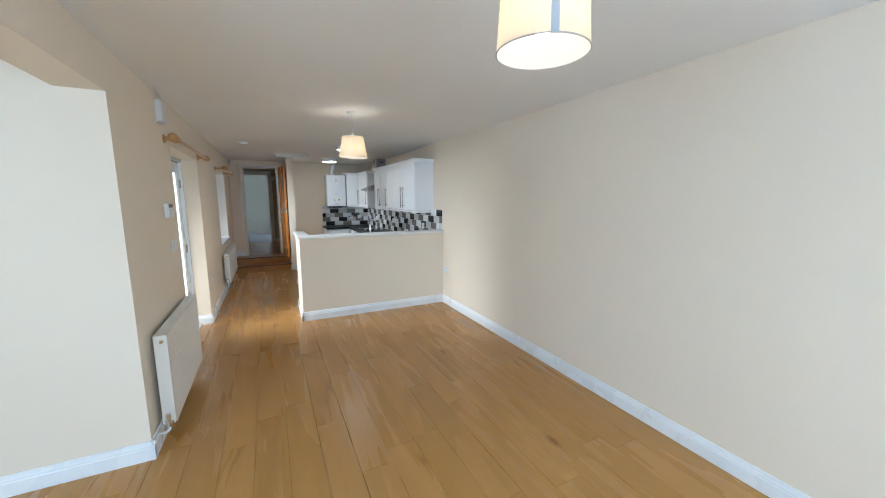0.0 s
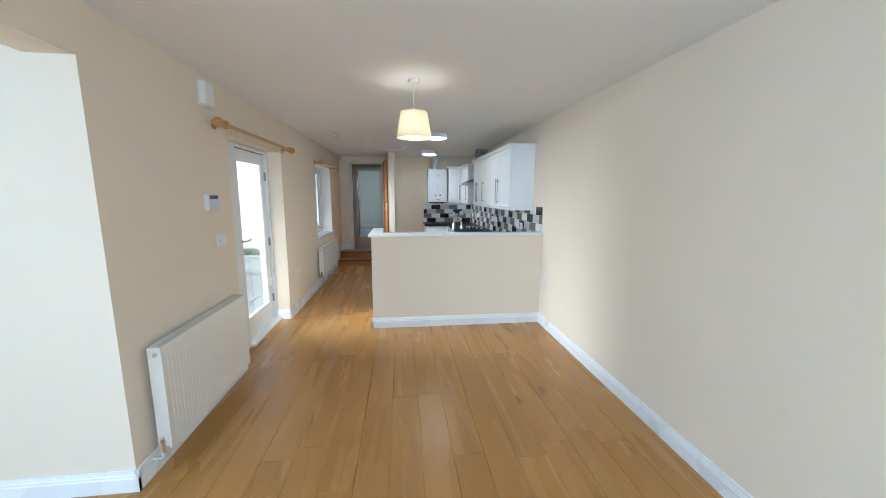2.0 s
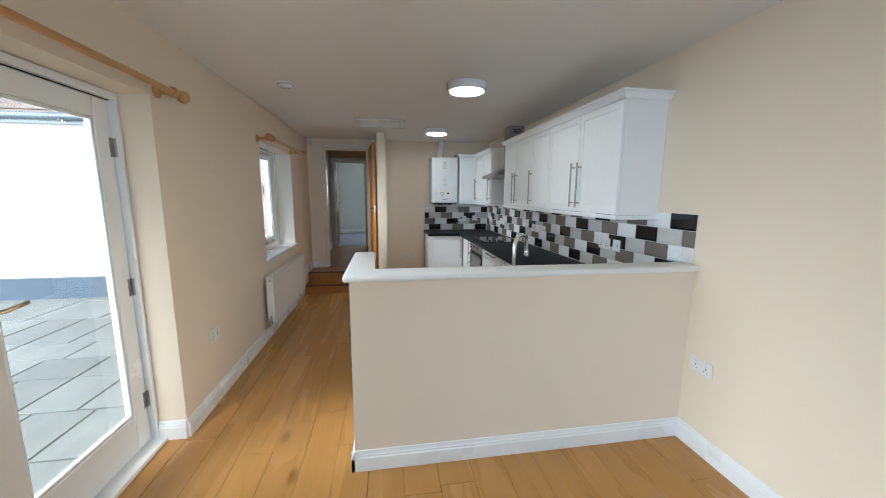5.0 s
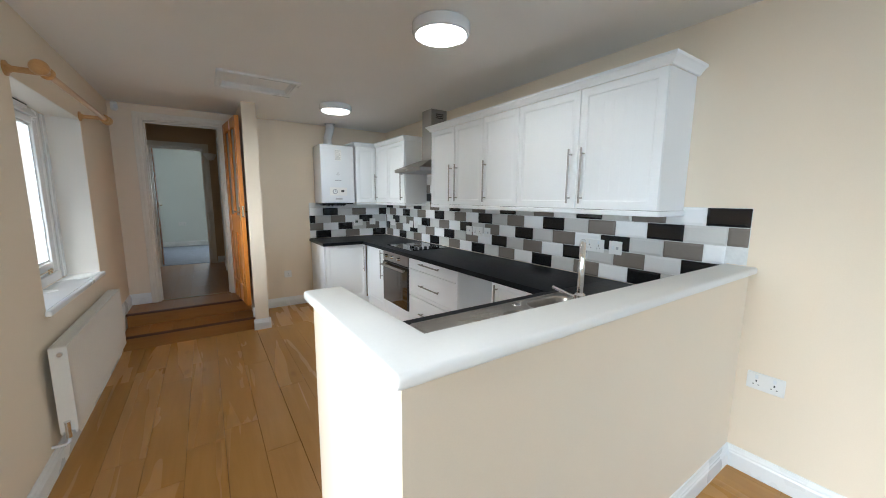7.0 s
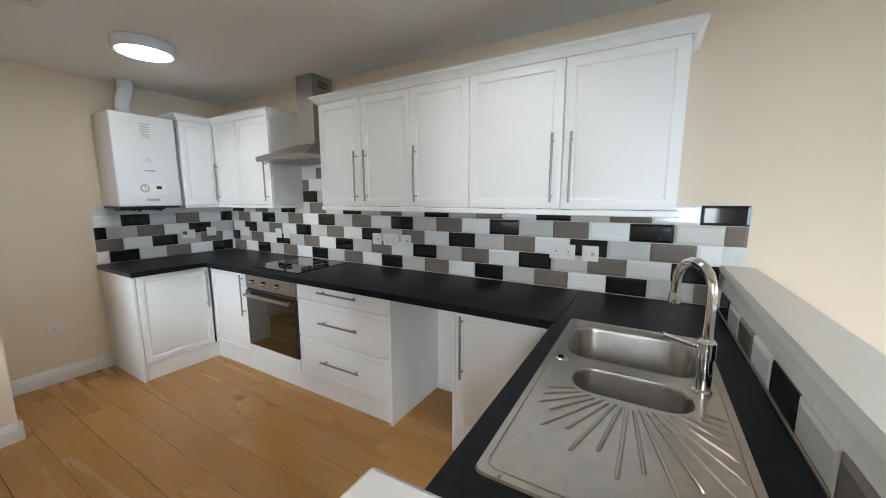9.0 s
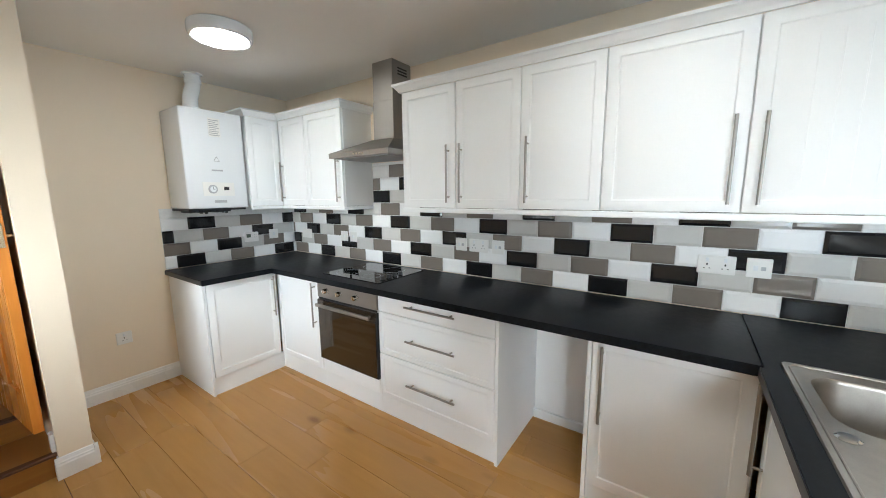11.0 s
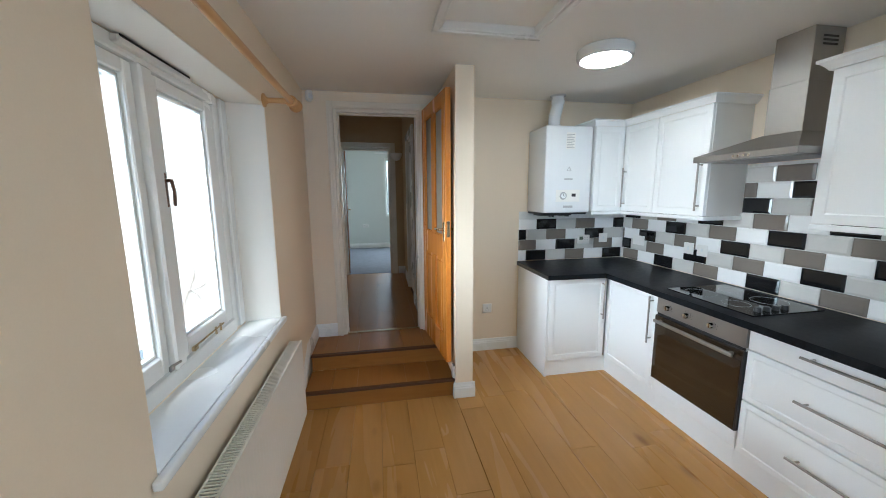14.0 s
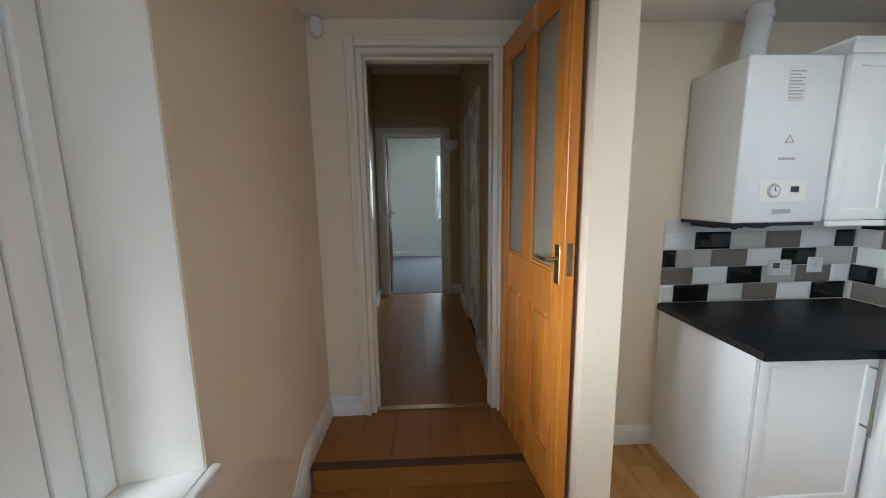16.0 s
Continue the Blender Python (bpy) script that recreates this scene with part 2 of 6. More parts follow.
M_TILE = [
    mat("black_glazed_tile", (0.012, 0.012, 0.013), 0.07, dark=0.9, light=1.1, scale=8, bump=0.015, rvar=0.03, obj_random=0.05),
    mat("pale_grey_glazed_tile", (0.60, 0.59, 0.56), 0.08, dark=0.96, light=1.02, scale=8, bump=0.015, rvar=0.03, obj_random=0.03),
    mat("taupe_glazed_tile", (0.20, 0.175, 0.15), 0.08, dark=0.94, light=1.04, scale=8, bump=0.015, rvar=0.03, obj_random=0.05),
    mat("white_glazed_tile", (0.87, 0.87, 0.86), 0.08, dark=0.97, light=1.01, scale=8, bump=0.015, rvar=0.03, obj_random=0.02),
]
M_GLASS = glass("clear_glass", (0.78, 0.80, 0.80))
M_OBSCURE = mat("frosted_glass", (0.40, 0.36, 0.29), 0.22, dark=0.92, light=1.05, scale=20, fine=160, bump=0.06)
M_OBSCURE.node_tree.nodes["Principled BSDF"].inputs["Alpha"].default_value = 0.8
M_SHADE = fabric("cream_shade_fabric", (0.80, 0.72, 0.60))
M_BULB = lit("glowing_bulb", (1.0, 0.86, 0.66), 6.0)
M_DIFFUSER = lit("glowing_diffuser", (1.0, 0.93, 0.83), 8.0)
M_RENDERWALL = mat("cream_render", (0.43, 0.385, 0.345), 0.9, dark=0.62, light=1.10, scale=48, fine=130, bump=0.8, dist=0.01)
M_PLINTH = mat("blue_grey_plinth_paint", (0.06, 0.08, 0.105), 0.8, dark=0.8, light=1.1, scale=5, fine=70, bump=0.4, dist=0.006)
M_SLAB = mat("grey_sandstone_slab", (0.15, 0.152, 0.137), 0.8, dark=0.8, light=1.12, scale=3, fine=60, bump=0.3, dist=0.004, obj_random=0.12)
M_JOINT = mat("slab_joint_mortar", (0.09, 0.09, 0.075), 0.95, dark=0.7, light=1.1, scale=9)
M_EARTH = mat("bare_ground", (0.14, 0.13, 0.10), 0.95, dark=0.7, light=1.15, scale=2)
M_GUTTER = mat("slate_grey_gutter", (0.10, 0.12, 0.14), 0.4)
M_ROOF = mat("brown_roof_tile", (0.20, 0.15, 0.12), 0.85, dark=0.75, light=1.15, obj_random=0.12)
M_STONE = mat("weathered_stone", (0.20, 0.20, 0.185), 0.9, dark=0.75, light=1.1, scale=10, bump=0.4, dist=0.006)
M_LEAF = mat("grey_green_leaf", (0.09, 0.13, 0.06), 0.6, dark=0.7, light=1.3, scale=20)
M_STEM = mat("dry_stem_bark", (0.40, 0.34, 0.29), 0.85, dark=0.7, light=1.2, scale=30)
M_SOIL = mat("dark_soil", (0.035, 0.028, 0.02), 0.95)
M_CARPET = mat("blue_grey_carpet", (0.22, 0.23, 0.27), 0.95, dark=0.8, light=1.1, scale=12, fine=300, bump=0.5, dist=0.004)

# ---- building helpers ----
ORIGIN = {}


def thing(name, place, label, category, group="", kind=""):
    """An empty at a thing's base, to which its parts are parented."""
    e = new(name)
    e.empty_display_size = 0.1
    e.location = place
    ORIGIN[e] = Vector(place)
    return tagged(e, label, category, group, kind)


def part(name, bm, material, parent=None, label="", m=None, smooth=True):
    """Links a bmesh as one mesh object, modelled in world places or through the pose m."""
    if m is not None:
        bm.transform(m)
    base = ORIGIN.get(parent, Vector())
    if base.length:
        bm.transform(Matrix.Translation(-base))
    bmesh.ops.recalc_face_normals(bm, faces=bm.faces)
    me = bpy.data.meshes.new(name)
    bm.to_mesh(me)
    bm.free()
    me.materials.append(material)
    if smooth:
        me.shade_smooth()
        me.set_sharp_from_angle(angle=radians(32))
    ob = new(name, me)
    if parent is not None:
        ob.parent = parent
        ORIGIN[ob] = base
    if label:
        ob["label"] = label
    return ob


def box(bm, x0, x1, y0, y1, z0, z1, bevel=0.0, seg=1):
    """Adds a box, with its edges rounded if wanted."""
    t = bmesh.new()
    bmesh.ops.create_cube(t, size=1.0)
    bmesh.ops.transform(t, verts=t.verts, matrix=Matrix.Translation(((x0 + x1) / 2, (y0 + y1) / 2, (z0 + z1) / 2)) @ Matrix.Diagonal((abs(x1 - x0), abs(y1 - y0), abs(z1 - z0), 1)))
    if bevel:
        bmesh.ops.bevel(t, geom=t.edges[:], offset=bevel, segments=seg, affect="EDGES", profile=0.5)
    add(bm, t)
    return bm


def add(bm, t):
    me = bpy.data.meshes.new("scratch")
    t.to_mesh(me)
    t.free()
    bm.from_mesh(me)
    bpy.data.meshes.remove(me)


def boxes(*rows, bevel=0.0):
    bm = bmesh.new()
    for r in rows:
        box(bm, *r, bevel=bevel)
    return bm


def rod(bm, a, b, r, r2=None, seg=16):
    """Adds a closed cylinder or cone between two places."""
    a, b = Vector(a), Vector(b)
    t = bmesh.new()
    bmesh.ops.create_cone(t, cap_ends=True, segments=seg, radius1=r, radius2=r if r2 is None else r2, depth=(b - a).length)
    turn = (b - a).to_track_quat("Z", "Y").to_matrix().to_4x4()
    bmesh.ops.transform(t, verts=t.verts, matrix=Matrix.Translation((a + b) / 2) @ turn)
    add(bm, t)
    return bm


def lathe(profile, place, axis=(0, 0, 1), seg=32):
    """Turns (radius, height) points about an axis through place."""
    bm = bmesh.new()
    turn = Matrix.Translation(place) @ Vector(axis).to_track_quat("Z", "Y").to_matrix().to_4x4()
    rings = []
    for r, h in profile:
        if r < 1e-5:
            rings.append([bm.verts.new(turn @ Vector((0, 0, h)))])
        else:
            rings.append([bm.verts.new(turn @ Vector((r * math.cos(2 * math.pi * k / seg), r * math.sin(2 * math.pi * k / seg), h))) for k in range(seg)])
    for a, b in zip(rings, rings[1:]):
        for k in range(seg):
            j = (k + 1) % seg
            if len(a) == 1 and len(b) == 1:
                continue
            if len(a) == 1:
                bm.faces.new((a[0], b[k], b[j]))
            elif len(b) == 1:
                bm.faces.new((a[k], a[j], b[0]))
            else:
                bm.faces.new((a[k], a[j], b[j], b[k]))
    return bm


def tube(points, r, seg=12, caps=True):
    """A round tube along a line of points."""
    bm = bmesh.new()
    pts = [Vector(p) for p in points]
    rings = []
    side = None
    for i, p in enumerate(pts):
        way = (pts[min(i + 1, len(pts) - 1)] - pts[max(i - 1, 0)]).normalized()
        if side is None:
            side = way.orthogonal().normalized()
        side = (side - way * side.dot(way)).normalized()
        other = way.cross(side)
        rings.append([bm.verts.new(p + r * (math.cos(2 * math.pi * k / seg) * side + math.sin(2 * math.pi * k / seg) * other)) for k in range(seg)])
    for a, b in zip(rings, rings[1:]):
        for k in range(seg):
            bm.faces.new((a[k], a[(k + 1) % seg], b[(k + 1) % seg], b[k]))
    if caps:
        bm.faces.new(rings[0])
        bm.faces.new(rings[-1])
    return bm


def prism(bm, outline, a, b):
    """Extrudes an outline of 3D offsets from place a to place b."""
    a, b = Vector(a), Vector(b)
    lo, hi = [bm.verts.new(a + Vector(o)) for o in outline], [bm.verts.new(b + Vector(o)) for o in outline]
    n = len(outline)
    for k in range(n):
        bm.faces.new((lo[k], lo[(k + 1) % n], hi[(k + 1) % n], hi[k]))
    bm.faces.new(lo)
    bm.faces.new(hi)
    return bm


SKIRT = ((0, 0), (0.018, 0), (0.018, 0.078), (0.014, 0.086), (0.014, 0.094), (0.010, 0.100), (0.006, 0.118), (0, 0.120))


def skirting(runs, parent=None, name="baseboard", label=""):
    """Moulded skirting along runs (x0, y0, x1, y1, nx, ny, z0[, z1])."""
    bm = bmesh.new()
    for x0, y0, x1, y1, nx, ny, z0, *z1 in runs:
        prism(bm, [(nx * d, ny * d, h) for d, h in SKIRT], (x0, y0, z0), (x1, y1, z1[0] if z1 else z0))
    return tagged(part(name, bm, M_TRIM, parent, smooth=False), label or "white gloss moulded skirting board along the wall", "skirting board", kind="structure")


# plan
XL, XR, YB, ZC, HZ = -0.43, 2.69, 9.46, 2.445, 0.27
XO = -0.745
YF, XA, YA = -2.0, -2.8, 2.755


def structure():
    # left wall with the garden door and the kitchen window
    d0, d1, dz = 4.10, 5.43, 2.07
    w0, w1, wz0, wz1 = 7.13, 8.365, 0.82, 2.07
    bm = boxes((XO, XL, YA, d0, -0.2, ZC), (XO, XL, d0, d1, dz, ZC), (XO, XL, d1, w0, -0.2, ZC), (XO, XL, w0, w1, -0.2, wz0), (XO, XL, w0, w1, wz1, ZC), (XO, XL, w1, YB + 0.15, -0.2, ZC))
    tagged(part("wall_west", bm, M_WALL, smooth=False), "cream painted plaster wall with deep door and window reveals", "wall", kind="structure")
    # off-white lining of the window reveals, splayed on the far side
    bm = prism(bmesh.new(), [(-0.003, 0, 0), (-0.205, 0, 0), (-0.205, -0.055, 0), (-0.003, -0.004, 0)], (XL, w1, 0.847), (XL, w1, wz1 - 0.005))
    box(bm, -0.608, XL - 0.003, w0 + 0.005, w1 - 0.001, wz1 - 0.004, wz1)
    box(bm, -0.608, XL - 0.003, w0, w0 + 0.004, 0.847, wz1)
    box(bm, -0.74, -0.606, w1 - 0.052, w1, 0.847, wz1 - 0.005)
    tagged(part("trim_window_reveal", bm, M_REVEAL, smooth=False), "off-white painted plaster lining of the kitchen window reveal", "window reveal", kind="structure")
    # header over the alcove opening
    bm = boxes((-0.64, XL, YF, YA, 2.19, ZC))
    tagged(part("wall_header", bm, M_WALL, smooth=False), "cream painted header over the wide alcove opening", "wall", kind="structure")
    bm = boxes((XA - 0.3, XO, YA, YA + 0.3, -0.2, ZC))
    tagged(part("wall_alcove_end", bm, M_WALL, smooth=False), "cream painted end wall of the alcove", "wall", kind="structure")
    a0, a1 = -1.5, 0.7
    bm = boxes((XA - 0.3, XA, YF - 0.3, a0, -0.2, ZC), (XA - 0.3, XA, a0, a1, -0.2, 0.75), (XA - 0.3, XA, a0, a1, 2.2, ZC), (XA - 0.3, XA, a1, YA, -0.2, ZC))
    tagged(part("wall_alcove_west", bm, M_WALL, smooth=False), "cream painted alcove wall with a window opening", "wall", kind="structure")
    bm = boxes((XA, 0.25, YF - 0.3, YF, -0.2, ZC), (0.25, 2.35, YF - 0.3, YF, -0.2, 0.8), (0.25, 2.35, YF - 0.3, YF, 2.2, ZC), (2.35, XR + 0.3, YF - 0.3, YF, -0.2, ZC))
    tagged(part("wall_south", bm, M_WALL, smooth=False), "cream painted front wall with a wide window opening", "wall", kind="structure")
    bm = boxes((XR, XR + 0.3, YF, YB + 0.15, -0.2, ZC))
    tagged(part("wall_east", bm, M_WALL, smooth=False), "long plain cream painted plaster wall", "wall", kind="structure")
    # rear wall with the hall doorway
    bm = boxes((XL, -0.185, YB, YB + 0.15, -0.2, ZC), (-0.185, 0.56, YB, YB + 0.15, 2.31, ZC), (0.56, XR, YB, YB + 0.15, -0.2, ZC))
    tagged(part("wall_north", bm, M_WALL, smooth=False), "cream painted rear wall with a doorway to the hall", "wall", kind="structure")
    bm = boxes((0.717, 0.851, 8.675, YB, 0, ZC))
    tagged(part("wall_nib", bm, M_WALL, smooth=False), "narrow cream painted wall nib beside the steps", "wall", kind="structure")
    # ceilings
    bm = boxes((XA - 0.3, XO, YF - 0.3, YA + 0.3, ZC, ZC + 0.12), (XO, XR + 0.3, YF - 0.3, 7.735, ZC, ZC + 0.12), (XO, 0.515, 7.735, 8.165, ZC, ZC + 0.12), (1.065, XR + 0.3, 7.735, 8.165, ZC, ZC + 0.12), (XO, XR + 0.3, 8.165, YB + 0.15, ZC, ZC + 0.12))
    tagged(part("ceiling", bm, M_CEIL, smooth=False), "flat white painted ceiling with a loft hatch opening", "ceiling", kind="structure")
    # half-height wall round the sink
    bm = boxes((0.645, XR, 4.985, 5.085, 0, 1.092), (0.645, 0.745, 5.085, 5.70, 0, 1.092))
    tagged(part("wall_half_height", bm, M_WALL, smooth=False), "half-height cream painted wall that screens the kitchen sink", "half wall", kind="structure")
    bm = bmesh.new()
    shape = [(0.615, 4.95), (XR, 4.95), (XR, 5.100), (0.764, 5.100), (0.764, 5.722), (0.615, 5.722)]
    lo, hi = [bm.verts.new((x, y, 1.092)) for x, y in shape], [bm.verts.new((x, y, 1.128)) for x, y in shape]
    for k in range(6):
        bm.faces.new((lo[k], lo[(k + 1) % 6], hi[(k + 1) % 6], hi[k]))
    bm.faces.new(lo)
    bm.faces.new(hi)
    bmesh.ops.bevel(bm, geom=bm.edges[:], offset=0.012, segments=3, affect="EDGES", profile=0.5)
    tagged(part("trim_half_wall_cap", bm, M_CAP), "white painted timber capping board on the half-height wall", "capping board", kind="structure")
    # hall and bedroom beyond
    hl, hr, hy, hc = -0.46, 0.58, 12.03, 3.0
    y0 = YB + 0.15
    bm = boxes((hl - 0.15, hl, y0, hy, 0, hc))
    tagged(part("wall_hall_west", bm, M_HALLWALL_SHADED, smooth=False), "cream painted hall wall, shade put into its colour", "wall", kind="structure")
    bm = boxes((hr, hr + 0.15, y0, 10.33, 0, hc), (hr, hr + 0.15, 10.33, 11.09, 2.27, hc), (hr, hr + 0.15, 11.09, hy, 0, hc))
    tagged(part("wall_hall_east", bm, M_HALLWALL_SHADED, smooth=False), "cream painted hall wall with a side doorway, shade put into its colour", "wall", kind="structure")
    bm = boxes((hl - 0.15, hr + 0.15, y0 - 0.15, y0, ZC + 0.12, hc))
    tagged(part("wall_hall_south", bm, M_HALLWALL_SHADED, smooth=False), "cream painted hall wall above the doorway, shade put into its colour", "wall", kind="structure")
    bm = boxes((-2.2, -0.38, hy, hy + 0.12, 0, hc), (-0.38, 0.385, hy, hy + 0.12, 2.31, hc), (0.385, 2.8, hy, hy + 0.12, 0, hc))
    tagged(part("wall_hall_north", bm, M_HALLWALL_SHADED, smooth=False), "cream painted hall end wall with a bedroom doorway, shade put into its colour", "wall", kind="structure")
    tagged(part("ceiling_hall", boxes((hl - 0.15, hr + 0.15, y0 - 0.15, hy, hc, hc + 0.1)), M_CEIL, smooth=False), "plain hall ceiling in shade", "ceiling", kind="structure")
    by = 15.05
    bm = boxes((-0.95, -0.8, hy + 0.12, by, 0, 2.75), (2.6, 2.75, hy + 0.12, by, 0, 2.75), (-0.95, 0.345, by, by + 0.2, 0, 2.75), (0.345, 1.75, by, by + 0.2, 0, 1.05), (0.345, 1.75, by, by + 0.2, 2.45, 2.75), (1.75, 2.75, by, by + 0.2, 0, 2.75))
    tagged(part("wall_bedroom", bm, M_BEDWALL, smooth=False), "pale grey-green painted bedroom walls with a window", "wall", kind="structure")
    tagged(part("ceiling_bedroom", boxes((-0.95, 2.75, hy + 0.12, by + 0.2, 2.75, 2.85)), M_CEIL, smooth=False), "plain white bedroom ceiling", "ceiling", kind="structure")
    tagged(part("floor_bedroom", boxes((-0.95, 2.75, hy + 0.06, by + 0.2, 0.05, HZ + 0.004)), M_CARPET, smooth=False), "blue-grey fitted bedroom carpet", "carpet", kind="structure")
    # skirtings
    skirting([(XL, YA - 0.018, XL, 4.10, 1, 0, 0), (XL, 5.43, XL, 8.66, 1, 0, 0), (XL, 8.66, XL, 9.02, 1, 0, 0.03, 0.27), (XL, 9.02, XL, YB, 1, 0, 0.27), (XL, 5.43, -0.64, 5.43, 0, -1, 0)])
    skirting([(XA, YA, XL + 0.018, YA, 0, -1, 0)])
    skirting([(XR, YF, XR, 4.985, -1, 0, 0)])
    skirting([(0.627, 4.985, XR, 4.985, 0, -1, 0), (0.645, 4.967, 0.645, 5.718, -1, 0, 0), (0.645, 5.70, 0.745, 5.70, 0, 1, 0)], label="white gloss moulded skirting round the half-height wall")
    skirting([(0.851, YB, 1.535, YB, 0, -1, 0), (XL, YB, -0.24, YB, 0, -1, 0.27)])
    skirting([(0.699, 8.675, 0.869, 8.675, 0, -1, 0), (0.851, 8.657, 0.851, YB, 1, 0, 0), (0.717, 8.675, 0.717, 8.70, -1, 0, 0)], label="white gloss moulded skirting round the wall nib")
    skirting([(hl, y0, hl, hy, 1, 0, HZ), (hr, y0, hr, 10.25, -1, 0, HZ), (hr, 11.17, hr, hy, -1, 0, HZ), (0.47, hy, hr, hy, 0, -1, HZ)], label="white gloss moulded skirting along the hall")
    skirting([(-0.8, by, 2.6, by, 0, -1, HZ), (-0.8, hy + 0.12, -0.8, by, 1, 0, HZ)], label="white skirting in the bedroom")


def casing(name, x0, x1, z0, z1, y, depth, width, label):
    """Architraves and lining of a doorway in a wall that faces -y."""
    d = thing(name, ((x0 + x1) / 2, y, z0), label, "door frame", kind="structure")
    for n, r in (("left", (x0 - width, x0 + 0.0, z0, z1 + width)), ("right", (x1, x1 + width, z0, z1 + width))):
        bm = bmesh.new()
        box(bm, r[0], r[1], y - 0.018, y, r[2], r[3], 0.004)
        inner = r[1] if n == "left" else r[0]
        s = -1 if n == "left" else 1
        box(bm, min(inner, inner + s * 0.03), max(inner, inner + s * 0.03), y - 0.028, y - 0.016, r[2], z1 + 0.03, 0.005, 2)
        part("architrave", bm, M_FRAME, d)
    bm = bmesh.new()
    box(bm, x0, x1, y - 0.018, y, z1, z1 + width, 0.004)
    box(bm, x0, x1, y - 0.028, y - 0.016, z1, z1 + 0.03, 0.005, 2)
    part("architrave", bm, M_FRAME, d)
    t = 0.028
    part("jamb", boxes((x0, x0 + t, y, y + depth, z0, z1), bevel=0.002), M_FRAME, d)
    part("jamb", boxes((x1 - t, x1, y, y + depth, z0, z1), bevel=0.002), M_FRAME, d)
    part("head_lining", boxes((x0 + t, x1 - t, y, y + depth, z1 - t, z1), bevel=0.002), M_FRAME, d)
    stop = bmesh.new()
    box(stop, x0 + t, x0 + t + 0.013, y + 0.05, y + 0.085, z0, z1 - t)
    box(stop, x1 - t - 0.013, x1 - t, y + 0.05, y + 0.085, z0, z1 - t)
    box(stop, x0 + t + 0.013, x1 - t - 0.013, y + 0.05, y + 0.085, z1 - t - 0.013, z1 - t)
    part("door_stop", stop, M_FRAME, d)
    return d


def lever_handle(parent, m, side, material, u):
    """Lever on a back plate, on one face of a door modelled along x with faces at y."""
    s = side
    p = part("handle_plate", boxes((u - 0.02, u + 0.02, s * 0.02 - 0.004, s * 0.02 + 0.004, 0.94, 1.09), bevel=0.003), material, parent, "polished metal handle plate", m)
    bm = bmesh.new()
    rod(bm, (u, s * 0.02, 1.035), (u, s * 0.062, 1.035), 0.009)
    part("handle_lever", tube([(u, s * 0.062, 1.035), (u - 0.03, s * 0.066, 1.035), (u - 0.10, s * 0.060, 1.033), (u - 0.115, s * 0.052, 1.032)], 0.009), material, p, "polished metal lever", m)
    part("handle_stem", bm, material, p, "", m)


def panel_door_leaf(name, m, width, height, glazed, place, label, timber):
    """Four-panel timber door leaf along local x from the hinge, faces at y = -0.02 and 0.02."""
    d = thing(name, place, label, "door")
    st, tr, lr0, lr1, br, mu = 0.095, 0.10, 0.80, 0.98, 0.20, 0.085
    c = width / 2
    part("stile", boxes((0, st, -0.02, 0.02, 0, height), bevel=0.002), timber, d, "", m.copy())
    part("stile", boxes((width - st, width, -0.02, 0.02, 0, height), bevel=0.002), timber, d, "", m.copy())
    part("top_rail", boxes((st, width - st, -0.02, 0.02, height - tr, height), bevel=0.002), timber, d, "", m.copy())
    part("lock_rail", boxes((st, width - st, -0.02, 0.02, lr0, lr1), bevel=0.002), timber, d, "", m.copy())
    part("bottom_rail", boxes((st, width - st, -0.02, 0.02, 0, br), bevel=0.002), timber, d, "", m.copy())
    part("muntin", boxes((c - mu / 2, c + mu / 2, -0.02, 0.02, lr1, height - tr), bevel=0.002), timber, d, "", m.copy())
    part("muntin", boxes((c - mu / 2, c + mu / 2, -0.02, 0.02, br, lr0), bevel=0.002), timber, d, "", m.copy())
    for x0, x1 in ((st, c - mu / 2), (c + mu / 2, width - st)):
        for z0, z1, isglass in ((lr1, height - tr, glazed), (br, lr0, False)):
            if isglass:
                g = part("pane", boxes((x0, x1, -0.003, 0.003, z0, z1)), M_OBSCURE, d, "frosted glass pane", m.copy())
                bead = bmesh.new()
                for s in (-1, 1):
                    lo, hi = sorted((s * 0.004, s * 0.018))
                    for r in ((x0, x0 + 0.012, z0, z1), (x1 - 0.012, x1, z0, z1), (x0 + 0.012, x1 - 0.012, z0, z0 + 0.012), (x0 + 0.012, x1 - 0.012, z1 - 0.012, z1)):
                        box(bead, r[0], r[1], lo, hi, r[2], r[3], 0.003)
                part("glazing_bead", bead, timber, g, "", m.copy())
            else:
                bm = bmesh.new()
                box(bm, x0, x1, -0.006, 0.006, z0, z1)
                box(bm, x0 + 0.03, x1 - 0.03, -0.014, 0.014, z0 + 0.03, z1 - 0.03, 0.008, 2)
                part("panel", bm, timber, d, "", m.copy())
    return d


